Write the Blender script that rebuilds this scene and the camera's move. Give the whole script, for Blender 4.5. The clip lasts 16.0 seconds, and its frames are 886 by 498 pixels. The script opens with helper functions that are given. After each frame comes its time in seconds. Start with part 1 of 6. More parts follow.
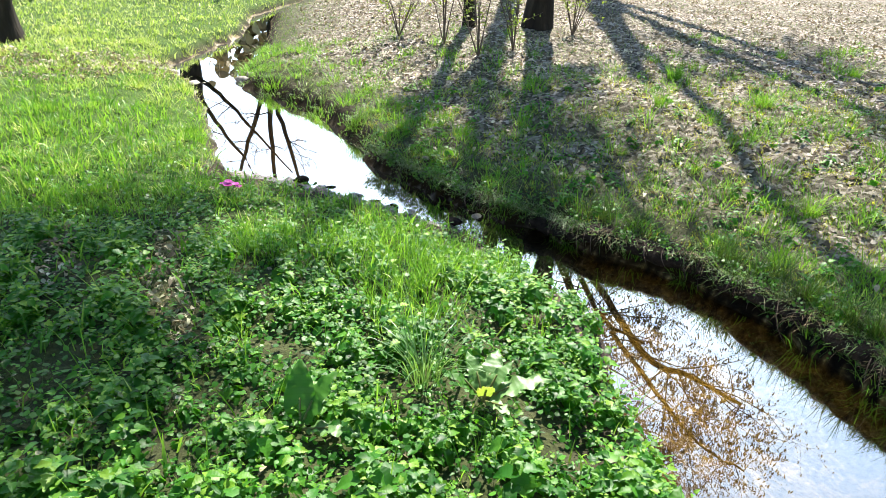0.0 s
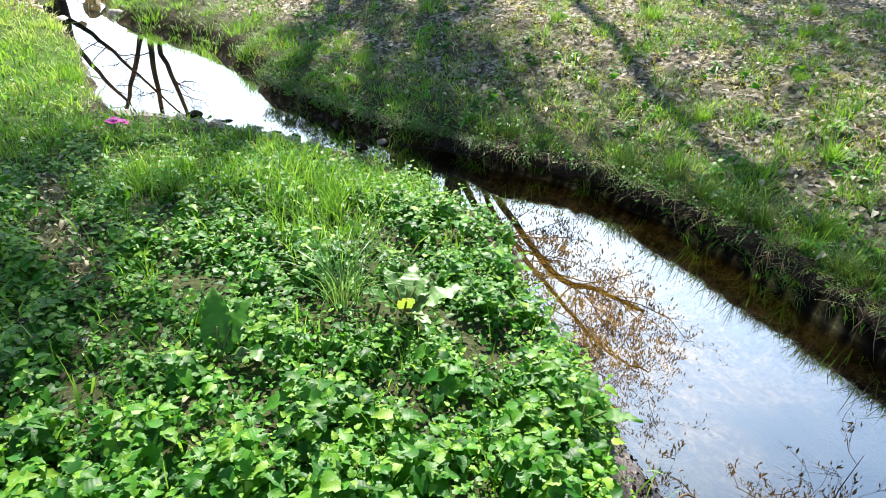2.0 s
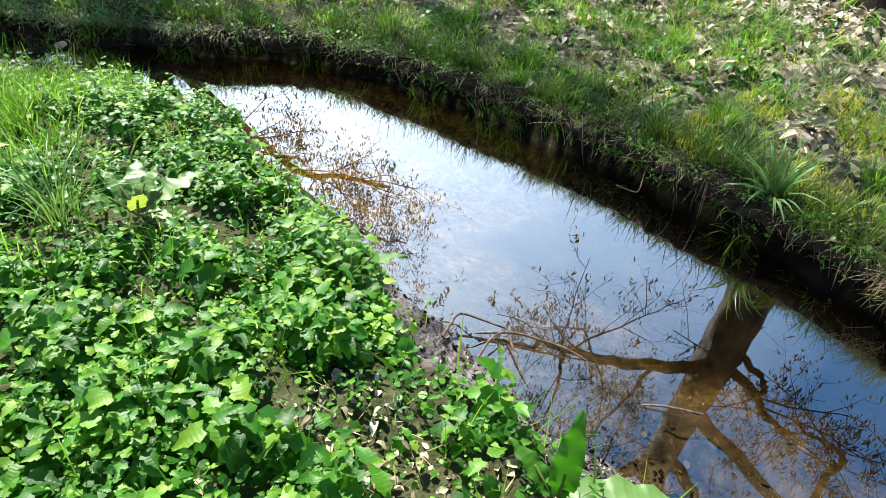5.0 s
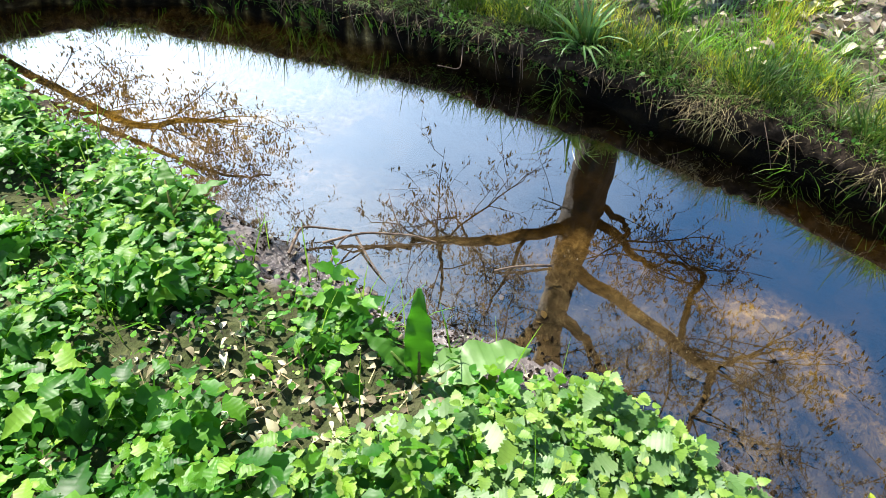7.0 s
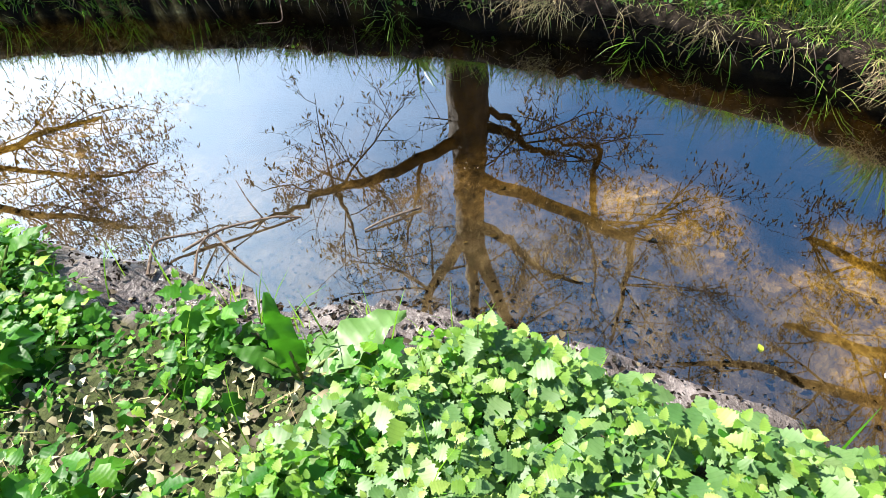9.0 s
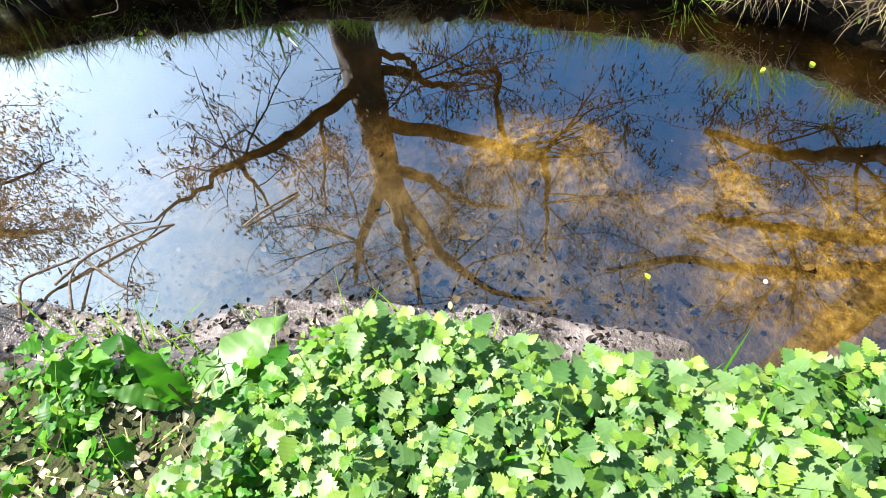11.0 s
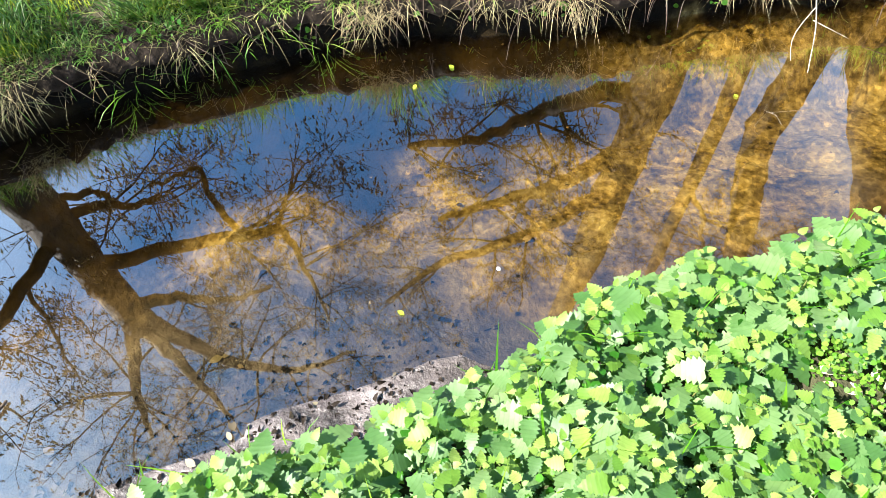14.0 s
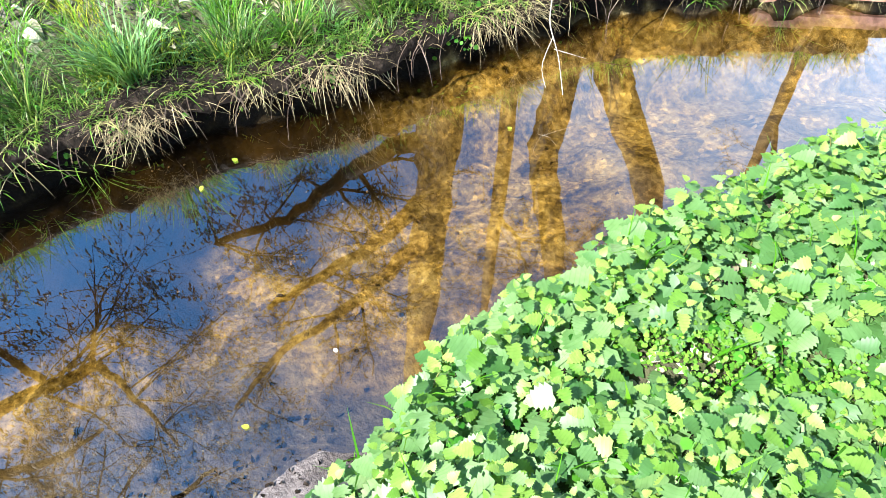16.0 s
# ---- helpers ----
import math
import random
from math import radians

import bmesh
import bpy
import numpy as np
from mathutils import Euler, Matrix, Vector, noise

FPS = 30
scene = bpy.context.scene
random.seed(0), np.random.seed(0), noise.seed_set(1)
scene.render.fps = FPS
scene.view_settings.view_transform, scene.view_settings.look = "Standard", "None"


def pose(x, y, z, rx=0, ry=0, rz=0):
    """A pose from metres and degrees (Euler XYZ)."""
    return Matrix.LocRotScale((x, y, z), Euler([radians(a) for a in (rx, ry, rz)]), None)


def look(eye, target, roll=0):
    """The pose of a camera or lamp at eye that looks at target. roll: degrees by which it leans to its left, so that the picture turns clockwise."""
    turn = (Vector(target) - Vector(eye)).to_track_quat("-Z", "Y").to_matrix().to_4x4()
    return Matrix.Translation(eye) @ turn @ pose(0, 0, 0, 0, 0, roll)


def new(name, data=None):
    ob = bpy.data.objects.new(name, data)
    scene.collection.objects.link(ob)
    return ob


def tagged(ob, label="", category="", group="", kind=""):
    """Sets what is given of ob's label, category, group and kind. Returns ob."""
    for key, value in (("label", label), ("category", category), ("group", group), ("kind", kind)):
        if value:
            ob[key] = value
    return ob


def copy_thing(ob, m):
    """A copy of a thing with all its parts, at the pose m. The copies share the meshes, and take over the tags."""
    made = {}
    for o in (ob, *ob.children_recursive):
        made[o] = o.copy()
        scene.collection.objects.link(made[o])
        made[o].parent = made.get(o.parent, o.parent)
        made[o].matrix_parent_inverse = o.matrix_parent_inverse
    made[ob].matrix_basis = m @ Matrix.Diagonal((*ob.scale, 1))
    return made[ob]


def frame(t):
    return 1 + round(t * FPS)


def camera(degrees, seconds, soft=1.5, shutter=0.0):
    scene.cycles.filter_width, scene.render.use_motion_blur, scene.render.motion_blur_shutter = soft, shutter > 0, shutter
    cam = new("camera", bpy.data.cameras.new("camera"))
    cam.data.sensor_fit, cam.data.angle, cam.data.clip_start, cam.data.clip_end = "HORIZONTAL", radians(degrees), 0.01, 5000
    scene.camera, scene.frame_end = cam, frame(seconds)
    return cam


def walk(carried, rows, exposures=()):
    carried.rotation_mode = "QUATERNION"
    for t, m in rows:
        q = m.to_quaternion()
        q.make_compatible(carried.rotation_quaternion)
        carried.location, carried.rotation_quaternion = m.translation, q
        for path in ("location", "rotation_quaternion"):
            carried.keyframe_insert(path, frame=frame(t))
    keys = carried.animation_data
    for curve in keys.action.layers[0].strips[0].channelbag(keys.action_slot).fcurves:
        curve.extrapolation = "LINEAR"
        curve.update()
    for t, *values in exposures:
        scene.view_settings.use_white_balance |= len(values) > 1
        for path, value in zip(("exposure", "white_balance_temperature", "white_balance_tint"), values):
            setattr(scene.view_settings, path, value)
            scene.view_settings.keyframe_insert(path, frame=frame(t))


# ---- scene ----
cam = camera(66.0, 16.0, soft=0.7)
PATH = [
    (0, (0.19, -0.005, 1.649), (0.175, 1.792, 0.771), 3.8),
    (0.5, (0.202, -0.009, 1.63), (0.221, 1.768, 0.711), 4.0),
    (1, (0.21, -0.023, 1.625), (0.282, 1.733, 0.671), 3.5),
    (1.5, (0.201, -0.026, 1.601), (0.349, 1.709, 0.617), 3.4),
    (2, (0.183, -0.031, 1.582), (0.437, 1.667, 0.557), 3.7),
    (2.5, (0.163, -0.032, 1.549), (0.535, 1.622, 0.489), 3.9),
    (3, (0.154, -0.044, 1.543), (0.646, 1.551, 0.441), 4.0),
    (3.5, (0.146, -0.042, 1.527), (0.747, 1.49, 0.39), 4.1),
    (4, (0.153, -0.046, 1.517), (0.853, 1.42, 0.35), 4.3),
    (4.5, (0.169, -0.051, 1.492), (0.971, 1.337, 0.296), 5.0),
    (5, (0.18, -0.063, 1.472), (1.072, 1.244, 0.249), 5.2),
    (5.2, (0.188, -0.07, 1.466), (1.109, 1.199, 0.226), 5.0),
    (7.3, (0.307, -0.163, 1.435), (1.371, 0.746, 0.006), -0.4),
    (7.5, (0.326, -0.17, 1.44), (1.389, 0.713, -0.006), -1.5),
    (8, (0.376, -0.191, 1.44), (1.434, 0.629, -0.046), -4.3),
    (8.5, (0.422, -0.205, 1.445), (1.466, 0.544, -0.088), -7.0),
    (9, (0.472, -0.225, 1.442), (1.493, 0.479, -0.127), -10.0),
    (9.2, (0.479, -0.219, 1.448), (1.499, 0.452, -0.136), -10.2),
    (11.3, (0.635, -0.33, 1.448), (1.554, 0.142, -0.264), -16.3),
    (11.5, (0.636, -0.333, 1.459), (1.563, 0.109, -0.257), -15.9),
    (12, (0.66, -0.358, 1.475), (1.612, 0.006, -0.246), -15.1),
    (12.5, (0.661, -0.381, 1.458), (1.646, -0.122, -0.263), -14.9),
    (13, (0.664, -0.397, 1.445), (1.682, -0.245, -0.27), -13.9),
    (13.5, (0.675, -0.407, 1.431), (1.707, -0.397, -0.282), -12.6),
    (14, (0.688, -0.416, 1.437), (1.725, -0.554, -0.268), -10.8),
    (14.5, (0.693, -0.439, 1.424), (1.735, -0.723, -0.259), -9.8),
    (15, (0.698, -0.451, 1.423), (1.712, -0.873, -0.248), -7.6),
    (15.5, (0.704, -0.452, 1.425), (1.687, -0.987, -0.232), -5.9),
    (16, (0.71, -0.456, 1.432), (1.654, -1.094, -0.211), -4.0),
]
EXPOSURES = [(0.0, 1.92, 6500, 10), (5.0, 1.75, 6500, 10), (9.0, 2.0, 6500, 10), (12.5, 2.2, 6500, 10), (14.5, 2.3, 6150, 10), (16.0, 2.36, 5900, 10)]
walk(cam, [(t, look(eye, target, roll)) for t, eye, target, roll in PATH], EXPOSURES)

import functools

# ---- world and sun ----
SUN_AZ, SUN_EL = radians(5.0), radians(50.0)
world = bpy.data.worlds.new("sky")
scene.world = world
world.use_nodes = True
wn, wl = world.node_tree.nodes, world.node_tree.links
wn.clear()
sky = wn.new("ShaderNodeTexSky")
sky.sky_type, sky.sun_disc = "NISHITA", False
sky.sun_elevation, sky.sun_rotation, sky.ozone_density = SUN_EL, SUN_AZ, 1.6
sky.dust_density = 0.5
w_co = wn.new("ShaderNodeTexCoord")
w_map = wn.new("ShaderNodeMapping")
w_map.inputs["Scale"].default_value = (1.0, 1.0, 2.2)
w_noise = wn.new("ShaderNodeTexNoise")
w_noise.inputs["Scale"].default_value, w_noise.inputs["Detail"].default_value = 2.6, 7.0
w_ramp = wn.new("ShaderNodeValToRGB")
w_ramp.color_ramp.elements[0].position, w_ramp.color_ramp.elements[1].position = 0.0, 1.0
w_ramp.color_ramp.elements[1].color = (0.6, 0.6, 0.6, 1)
w_mix = wn.new("ShaderNodeMixRGB")
w_mix.inputs["Color2"].default_value = (17.5, 20.2, 23.3, 1)
w_bg, w_out = wn.new("ShaderNodeBackground"), wn.new("ShaderNodeOutputWorld")
w_bg.inputs["Strength"].default_value = 0.052
wl.new(w_co.outputs["Generated"], w_map.inputs["Vector"])
wl.new(w_map.outputs["Vector"], w_noise.inputs["Vector"])
# milky haze low in the sky, towards the sun and opposite to it, broken by thin cloud
w_sep, w_abs = wn.new("ShaderNodeSeparateXYZ"), wn.new("ShaderNodeMath")
w_low, w_way, w_add = wn.new("ShaderNodeMath"), wn.new("ShaderNodeMath"), wn.new("ShaderNodeMath")
w_back = wn.new("ShaderNodeMath")
w_back.operation, w_back.inputs[1].default_value = "MULTIPLY", -0.65
w_abs.operation, w_low.operation, w_way.operation, w_add.operation = "MAXIMUM", "MULTIPLY_ADD", "MULTIPLY_ADD", "MULTIPLY_ADD"
w_low.inputs[1].default_value, w_low.inputs[2].default_value = -0.72, -0.1
w_way.inputs[1].default_value, w_add.inputs[1].default_value = 1.3, 0.5
w_add.use_clamp = True
wl.new(w_co.outputs["Generated"], w_sep.inputs[0])
wl.new(w_sep.outputs["Y"], w_abs.inputs[0])
wl.new(w_sep.outputs["Y"], w_back.inputs[0])
wl.new(w_back.outputs[0], w_abs.inputs[1])
wl.new(w_sep.outputs["Z"], w_low.inputs[0])
wl.new(w_abs.outputs[0], w_way.inputs[0])
wl.new(w_low.outputs[0], w_way.inputs[2])
wl.new(w_noise.outputs["Fac"], w_add.inputs[0])
wl.new(w_way.outputs[0], w_add.inputs[2])
wl.new(w_add.outputs[0], w_ramp.inputs["Fac"])
wl.new(w_ramp.outputs["Color"], w_mix.inputs["Fac"])
w_tint = wn.new("ShaderNodeMixRGB")
w_tint.blend_type = "MULTIPLY"
w_tint.inputs["Fac"].default_value, w_tint.inputs["Color2"].default_value = 1.0, (0.46, 0.88, 1.08, 1)
wl.new(sky.outputs["Color"], w_tint.inputs["Color1"])
wl.new(w_tint.outputs["Color"], w_mix.inputs["Color1"])
wl.new(w_mix.outputs["Color"], w_bg.inputs["Color"])
wl.new(w_bg.outputs["Background"], w_out.inputs["Surface"])
sun_way = Vector((math.sin(SUN_AZ) * math.cos(SUN_EL), math.cos(SUN_AZ) * math.cos(SUN_EL), math.sin(SUN_EL)))
sun = new("sun", bpy.data.lights.new("sun", "SUN"))
sun.data.energy, sun.data.angle, sun.data.color = 5.0, radians(0.53), (1.0, 0.94, 0.84)
sun.matrix_world = look(sun_way * 60, (0, 0, 0))


# ---- materials ----
def shader(name):
    m = bpy.data.materials.new(name)
    m.use_nodes = True
    n, l = m.node_tree.nodes, m.node_tree.links
    return m, n, l, n["Principled BSDF"], n["Material Output"]


def ramp(n, stops):
    r = n.new("ShaderNodeValToRGB")
    e = r.color_ramp.elements
    while len(e) < len(stops):
        e.new(0.5)
    for k, (p, c) in enumerate(stops):
        e[k].position, e[k].color = p, (*c, 1)
    return r


def noise_node(n, l, scale, detail=4.0, rough=0.6, coords="Object"):
    co, t = n.new("ShaderNodeTexCoord"), n.new("ShaderNodeTexNoise")
    t.inputs["Scale"].default_value, t.inputs["Detail"].default_value, t.inputs["Roughness"].default_value = scale, detail, rough
    l.new(co.outputs[coords], t.inputs["Vector"])
    return t


def bumped(n, l, source, target, strength, distance):
    b = n.new("ShaderNodeBump")
    b.inputs["Strength"].default_value, b.inputs["Distance"].default_value = strength, distance
    l.new(source, b.inputs["Height"])
    l.new(b.outputs["Normal"], target.inputs["Normal"])
    return b


def mixed(n, l, kind, fac, a, b):
    m = n.new("ShaderNodeMixRGB")
    m.blend_type = kind
    if isinstance(fac, float):
        m.inputs["Fac"].default_value = fac
    else:
        l.new(fac, m.inputs["Fac"])
    for key, v in (("Color1", a), ("Color2", b)):
        if isinstance(v, tuple):
            m.inputs[key].default_value = (*v, 1)
        else:
            l.new(v, m.inputs[key])
    return m.outputs["Color"]


def leafy(name, stops, rough=0.45, through_light=0.35, glow=(0.30, 0.50, 0.05), grain=60.0, bump=0.4, ribs=0.0, sheen=0.26):
    """Leaf or blade: a colour of its own for each piece, mottling, light passing through."""
    m, n, l, p, out = shader(name)
    geo, info, add, fr = n.new("ShaderNodeNewGeometry"), n.new("ShaderNodeObjectInfo"), n.new("ShaderNodeMath"), n.new("ShaderNodeMath")
    fr.operation = "FRACT"
    l.new(geo.outputs["Random Per Island"], add.inputs[0])
    l.new(info.outputs["Random"], add.inputs[1])
    l.new(add.outputs[0], fr.inputs[0])
    r = ramp(n, stops)
    l.new(fr.outputs[0], r.inputs["Fac"])
    t = noise_node(n, l, grain)
    big = noise_node(n, l, 3.0, 2.0)
    br = ramp(n, [(0.3, (0.7, 0.8, 0.6)), (0.7, (1.15, 1.1, 1.0))])
    l.new(big.outputs["Fac"], br.inputs["Fac"])
    tr = ramp(n, [(0.3, (0.78, 0.8, 0.7)), (0.75, (1.1, 1.08, 1.0))])
    l.new(t.outputs["Fac"], tr.inputs["Fac"])
    c = mixed(n, l, "MULTIPLY", 1.0, mixed(n, l, "MULTIPLY", 1.0, r.outputs["Color"], tr.outputs["Color"]), br.outputs["Color"])
    relief, deep = t.outputs["Fac"], 0.004
    if ribs:
        at, sx, ab, ma, sn = n.new("ShaderNodeAttribute"), n.new("ShaderNodeSeparateXYZ"), n.new("ShaderNodeMath"), n.new("ShaderNodeMath"), n.new("ShaderNodeMath")
        at.attribute_name = "rib"
        ab.operation, ma.operation, sn.operation = "MAXIMUM", "MULTIPLY_ADD", "SINE"
        l.new(at.outputs["Vector"], sx.inputs[0])
        l.new(sx.outputs["Y"], ab.inputs[0])
        fan, k = n.new("ShaderNodeMath"), n.new("ShaderNodeMath")
        fan.operation, fan.inputs[1].default_value = "MULTIPLY", -0.8 * ribs
        l.new(ab.outputs[0], fan.inputs[0])
        ma.inputs[1].default_value = ribs
        l.new(sx.outputs["X"], ma.inputs[0])
        l.new(fan.outputs[0], ma.inputs[2])
        l.new(ma.outputs[0], sn.inputs[0])
        relief, deep = sn.outputs[0], 0.0011
        rr = ramp(n, [(0.0, (1, 1, 1)), (0.75, (0.97, 0.98, 0.97)), (0.97, (0.84, 0.88, 0.8))])
        l.new(sn.outputs[0], rr.inputs["Fac"])
        c = mixed(n, l, "MULTIPLY", 1.0, c, rr.outputs["Color"])
        mid = ramp(n, [(0.0, (1, 1, 1)), (0.018, (0, 0, 0))])
        l.new(ab.outputs[0], mid.inputs["Fac"])
        c = mixed(n, l, "MIX", mid.outputs["Color"], c, (0.17, 0.28, 0.07))
    l.new(c, p.inputs["Base Color"])
    p.inputs["Roughness"].default_value = rough
    p.inputs["Specular IOR Level"].default_value = sheen
    bumped(n, l, relief, p, bump, deep)
    tl, mx = n.new("ShaderNodeBsdfTranslucent"), n.new("ShaderNodeMixShader")
    l.new(mixed(n, l, "MIX", 0.55, c, glow), tl.inputs["Color"])
    mx.inputs["Fac"].default_value = through_light
    l.new(p.outputs[0], mx.inputs[1])
    l.new(tl.outputs[0], mx.inputs[2])
    l.new(mx.outputs[0], out.inputs["Surface"])
    return m


NETTLE = leafy("nettle_leaf", [(0.0, (0.008, 0.06, 0.004)), (0.45, (0.026, 0.135, 0.01)), (0.85, (0.065, 0.22, 0.02)), (1.0, (0.15, 0.33, 0.05))], through_light=0.42, glow=(0.16, 0.5, 0.008), grain=90.0, bump=0.1, ribs=42.0)
FRESH = leafy("fresh_nettle_leaf", [(0.0, (0.05, 0.13, 0.037)), (0.4, (0.088, 0.18, 0.064)), (0.85, (0.14, 0.235, 0.1)), (1.0, (0.21, 0.3, 0.15))], rough=0.5, through_light=0.36, glow=(0.2, 0.46, 0.05), grain=70.0, bump=0.06, ribs=42.0, sheen=0.5)
TIP = leafy("young_tip_leaf", [(0.0, (0.1, 0.22, 0.03)), (0.5, (0.18, 0.3, 0.058)), (1.0, (0.29, 0.39, 0.11))], rough=0.5, through_light=0.42, glow=(0.3, 0.5, 0.04), grain=70.0, bump=0.06, ribs=42.0, sheen=0.4)
BRIGHT = leafy("bright_tip_leaf", [(0.0, (0.045, 0.17, 0.008)), (0.5, (0.105, 0.26, 0.018)), (1.0, (0.25, 0.4, 0.06))], through_light=0.45, glow=(0.34, 0.55, 0.015), grain=70.0, bump=0.12, ribs=42.0)
NETTLE_STEM = leafy("nettle_stem", [(0.0, (0.10, 0.16, 0.04)), (1.0, (0.16, 0.14, 0.06))], through_light=0.1)
CHICKWEED = leafy("chickweed_leaf", [(0.0, (0.07, 0.2, 0.02)), (1.0, (0.18, 0.32, 0.05))])
IVY = leafy("ground_ivy_leaf", [(0.0, (0.01, 0.065, 0.006)), (0.6, (0.035, 0.155, 0.014)), (1.0, (0.09, 0.27, 0.03))])
GRASS = leafy("grass_blade", [(0.0, (0.03, 0.15, 0.004)), (0.5, (0.085, 0.28, 0.01)), (0.85, (0.18, 0.4, 0.022)), (1.0, (0.32, 0.46, 0.07))], rough=0.4, through_light=0.45, grain=30.0, bump=0.1)
MEADOW = leafy("meadow_blade", [(0.0, (0.035, 0.15, 0.005)), (0.5, (0.095, 0.28, 0.012)), (0.8, (0.19, 0.4, 0.03)), (1.0, (0.36, 0.46, 0.1))], through_light=0.4, grain=30.0, bump=0.1)
# meadow blades with the sun's glare put into the colour
SUNLIT_MEADOW = leafy("sunlit_meadow_blade", [(0.0, (0.32, 0.42, 0.06)), (0.5, (0.54, 0.6, 0.16)), (0.8, (0.66, 0.66, 0.3)), (1.0, (0.76, 0.7, 0.48))], through_light=0.35, grain=30.0, bump=0.1)
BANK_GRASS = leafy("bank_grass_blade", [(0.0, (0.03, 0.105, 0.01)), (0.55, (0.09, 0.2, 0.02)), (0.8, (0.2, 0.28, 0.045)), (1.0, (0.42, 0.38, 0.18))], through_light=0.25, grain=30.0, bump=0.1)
MOSS = leafy("moss_blade", [(0.0, (0.2, 0.29, 0.014)), (1.0, (0.52, 0.52, 0.07))], rough=0.7, through_light=0.5, glow=(0.6, 0.62, 0.06))
STRAW = leafy("dead_grass_blade", [(0.0, (0.12, 0.085, 0.055)), (0.6, (0.27, 0.21, 0.145)), (1.0, (0.44, 0.37, 0.27))], rough=0.8, through_light=0.08, glow=(0.5, 0.4, 0.2))
# rim grass with shade and backlit silhouettes put into its colour
SHADED_GRASS = leafy("shaded_rim_grass_blade", [(0.0, (0.018, 0.055, 0.006)), (0.7, (0.05, 0.125, 0.014)), (1.0, (0.2, 0.22, 0.07))], through_light=0.08, grain=30.0, bump=0.1)
SEDGE = leafy("sedge_blade", [(0.0, (0.07, 0.17, 0.06)), (1.0, (0.16, 0.28, 0.12))], rough=0.35, through_light=0.25, grain=30.0, bump=0.1)
DOCK = leafy("dock_leaf", [(0.0, (0.03, 0.11, 0.01)), (1.0, (0.055, 0.16, 0.018))], rough=0.5, through_light=0.3, glow=(0.09, 0.4, 0.01), grain=25.0, bump=0.15, ribs=60.0)
DOCK_PALE = leafy("pale_dock_leaf", [(0.0, (0.10, 0.2, 0.07)), (1.0, (0.16, 0.27, 0.115))], rough=0.42, through_light=0.25, grain=25.0, bump=0.15, ribs=60.0)
LITTER = leafy("fallen_leaf", [(0.0, (0.07, 0.055, 0.044)), (0.4, (0.27, 0.22, 0.185)), (0.75, (0.48, 0.42, 0.37)), (1.0, (0.68, 0.62, 0.56))], rough=0.75, through_light=0.12, glow=(0.4, 0.25, 0.1), grain=40.0)
SUNKEN = leafy("sunken_leaf", [(0.0, (0.04, 0.029, 0.022)), (0.6, (0.12, 0.09, 0.072)), (1.0, (0.24, 0.19, 0.16))], rough=0.6, through_light=0.05, glow=(0.2, 0.1, 0.05), grain=40.0)
BUD = leafy("catkin_and_bud", [(0.0, (0.05, 0.03, 0.018)), (0.6, (0.09, 0.06, 0.03)), (1.0, (0.14, 0.115, 0.05))], rough=0.7, through_light=0.15, glow=(0.3, 0.25, 0.05))
SHRUB_LEAF = leafy("shrub_leaf", [(0.0, (0.2, 0.26, 0.03)), (1.0, (0.36, 0.36, 0.06))], through_light=0.4)
PETAL = leafy("magenta_petal", [(0.0, (0.42, 0.02, 0.34)), (1.0, (0.6, 0.06, 0.5))], through_light=0.2, glow=(0.7, 0.1, 0.6))


def bark_like(name, dark, mid, pale, scale=14.0, bump=0.9, rough=0.9, stretch=0.25, spec=0.2):
    m, n, l, p, _ = shader(name)
    co, mp, t = n.new("ShaderNodeTexCoord"), n.new("ShaderNodeMapping"), n.new("ShaderNodeTexNoise")
    mp.inputs["Scale"].default_value = (1, 1, stretch)
    t.inputs["Scale"].default_value, t.inputs["Detail"].default_value = scale, 8
    l.new(co.outputs["Object"], mp.inputs["Vector"])
    l.new(mp.outputs["Vector"], t.inputs["Vector"])
    r = ramp(n, [(0.3, dark), (0.55, mid), (0.8, pale)])
    l.new(t.outputs["Fac"], r.inputs["Fac"])
    l.new(r.outputs["Color"], p.inputs["Base Color"])
    p.inputs["Roughness"].default_value, p.inputs["Specular IOR Level"].default_value = rough, spec
    bumped(n, l, t.outputs["Fac"], p, bump, 0.02)
    return m


BARK = bark_like("tree_bark", (0.007, 0.005, 0.003), (0.019, 0.014, 0.009), (0.042, 0.033, 0.023))
TWIG = bark_like("dead_twig", (0.05, 0.034, 0.025), (0.11, 0.08, 0.06), (0.22, 0.175, 0.135), 40.0, 0.5)
PEELED = bark_like("peeled_wood", (0.16, 0.13, 0.1), (0.33, 0.29, 0.23), (0.5, 0.46, 0.4), 60.0, 0.6, 0.7)
STONE = bark_like("stone", (0.12, 0.10, 0.085), (0.27, 0.235, 0.2), (0.42, 0.38, 0.34), 22.0, 0.6, 0.7, 1.0)
WHITE_STONE = bark_like("white_pebble", (0.45, 0.43, 0.4), (0.62, 0.6, 0.57), (0.75, 0.73, 0.7), 50.0, 0.4, 0.5, 1.0)
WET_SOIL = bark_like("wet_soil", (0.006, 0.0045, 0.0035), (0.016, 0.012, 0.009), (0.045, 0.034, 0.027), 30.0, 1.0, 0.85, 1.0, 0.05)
FLAKE = bark_like("bed_flake", (0.10, 0.07, 0.035), (0.25, 0.185, 0.10), (0.44, 0.36, 0.23), 35.0, 0.5, 0.8, 1.0)
GRAVEL = bark_like("golden_gravel", (0.12, 0.08, 0.035), (0.26, 0.18, 0.09), (0.4, 0.31, 0.19), 60.0, 0.4, 0.7, 1.0)
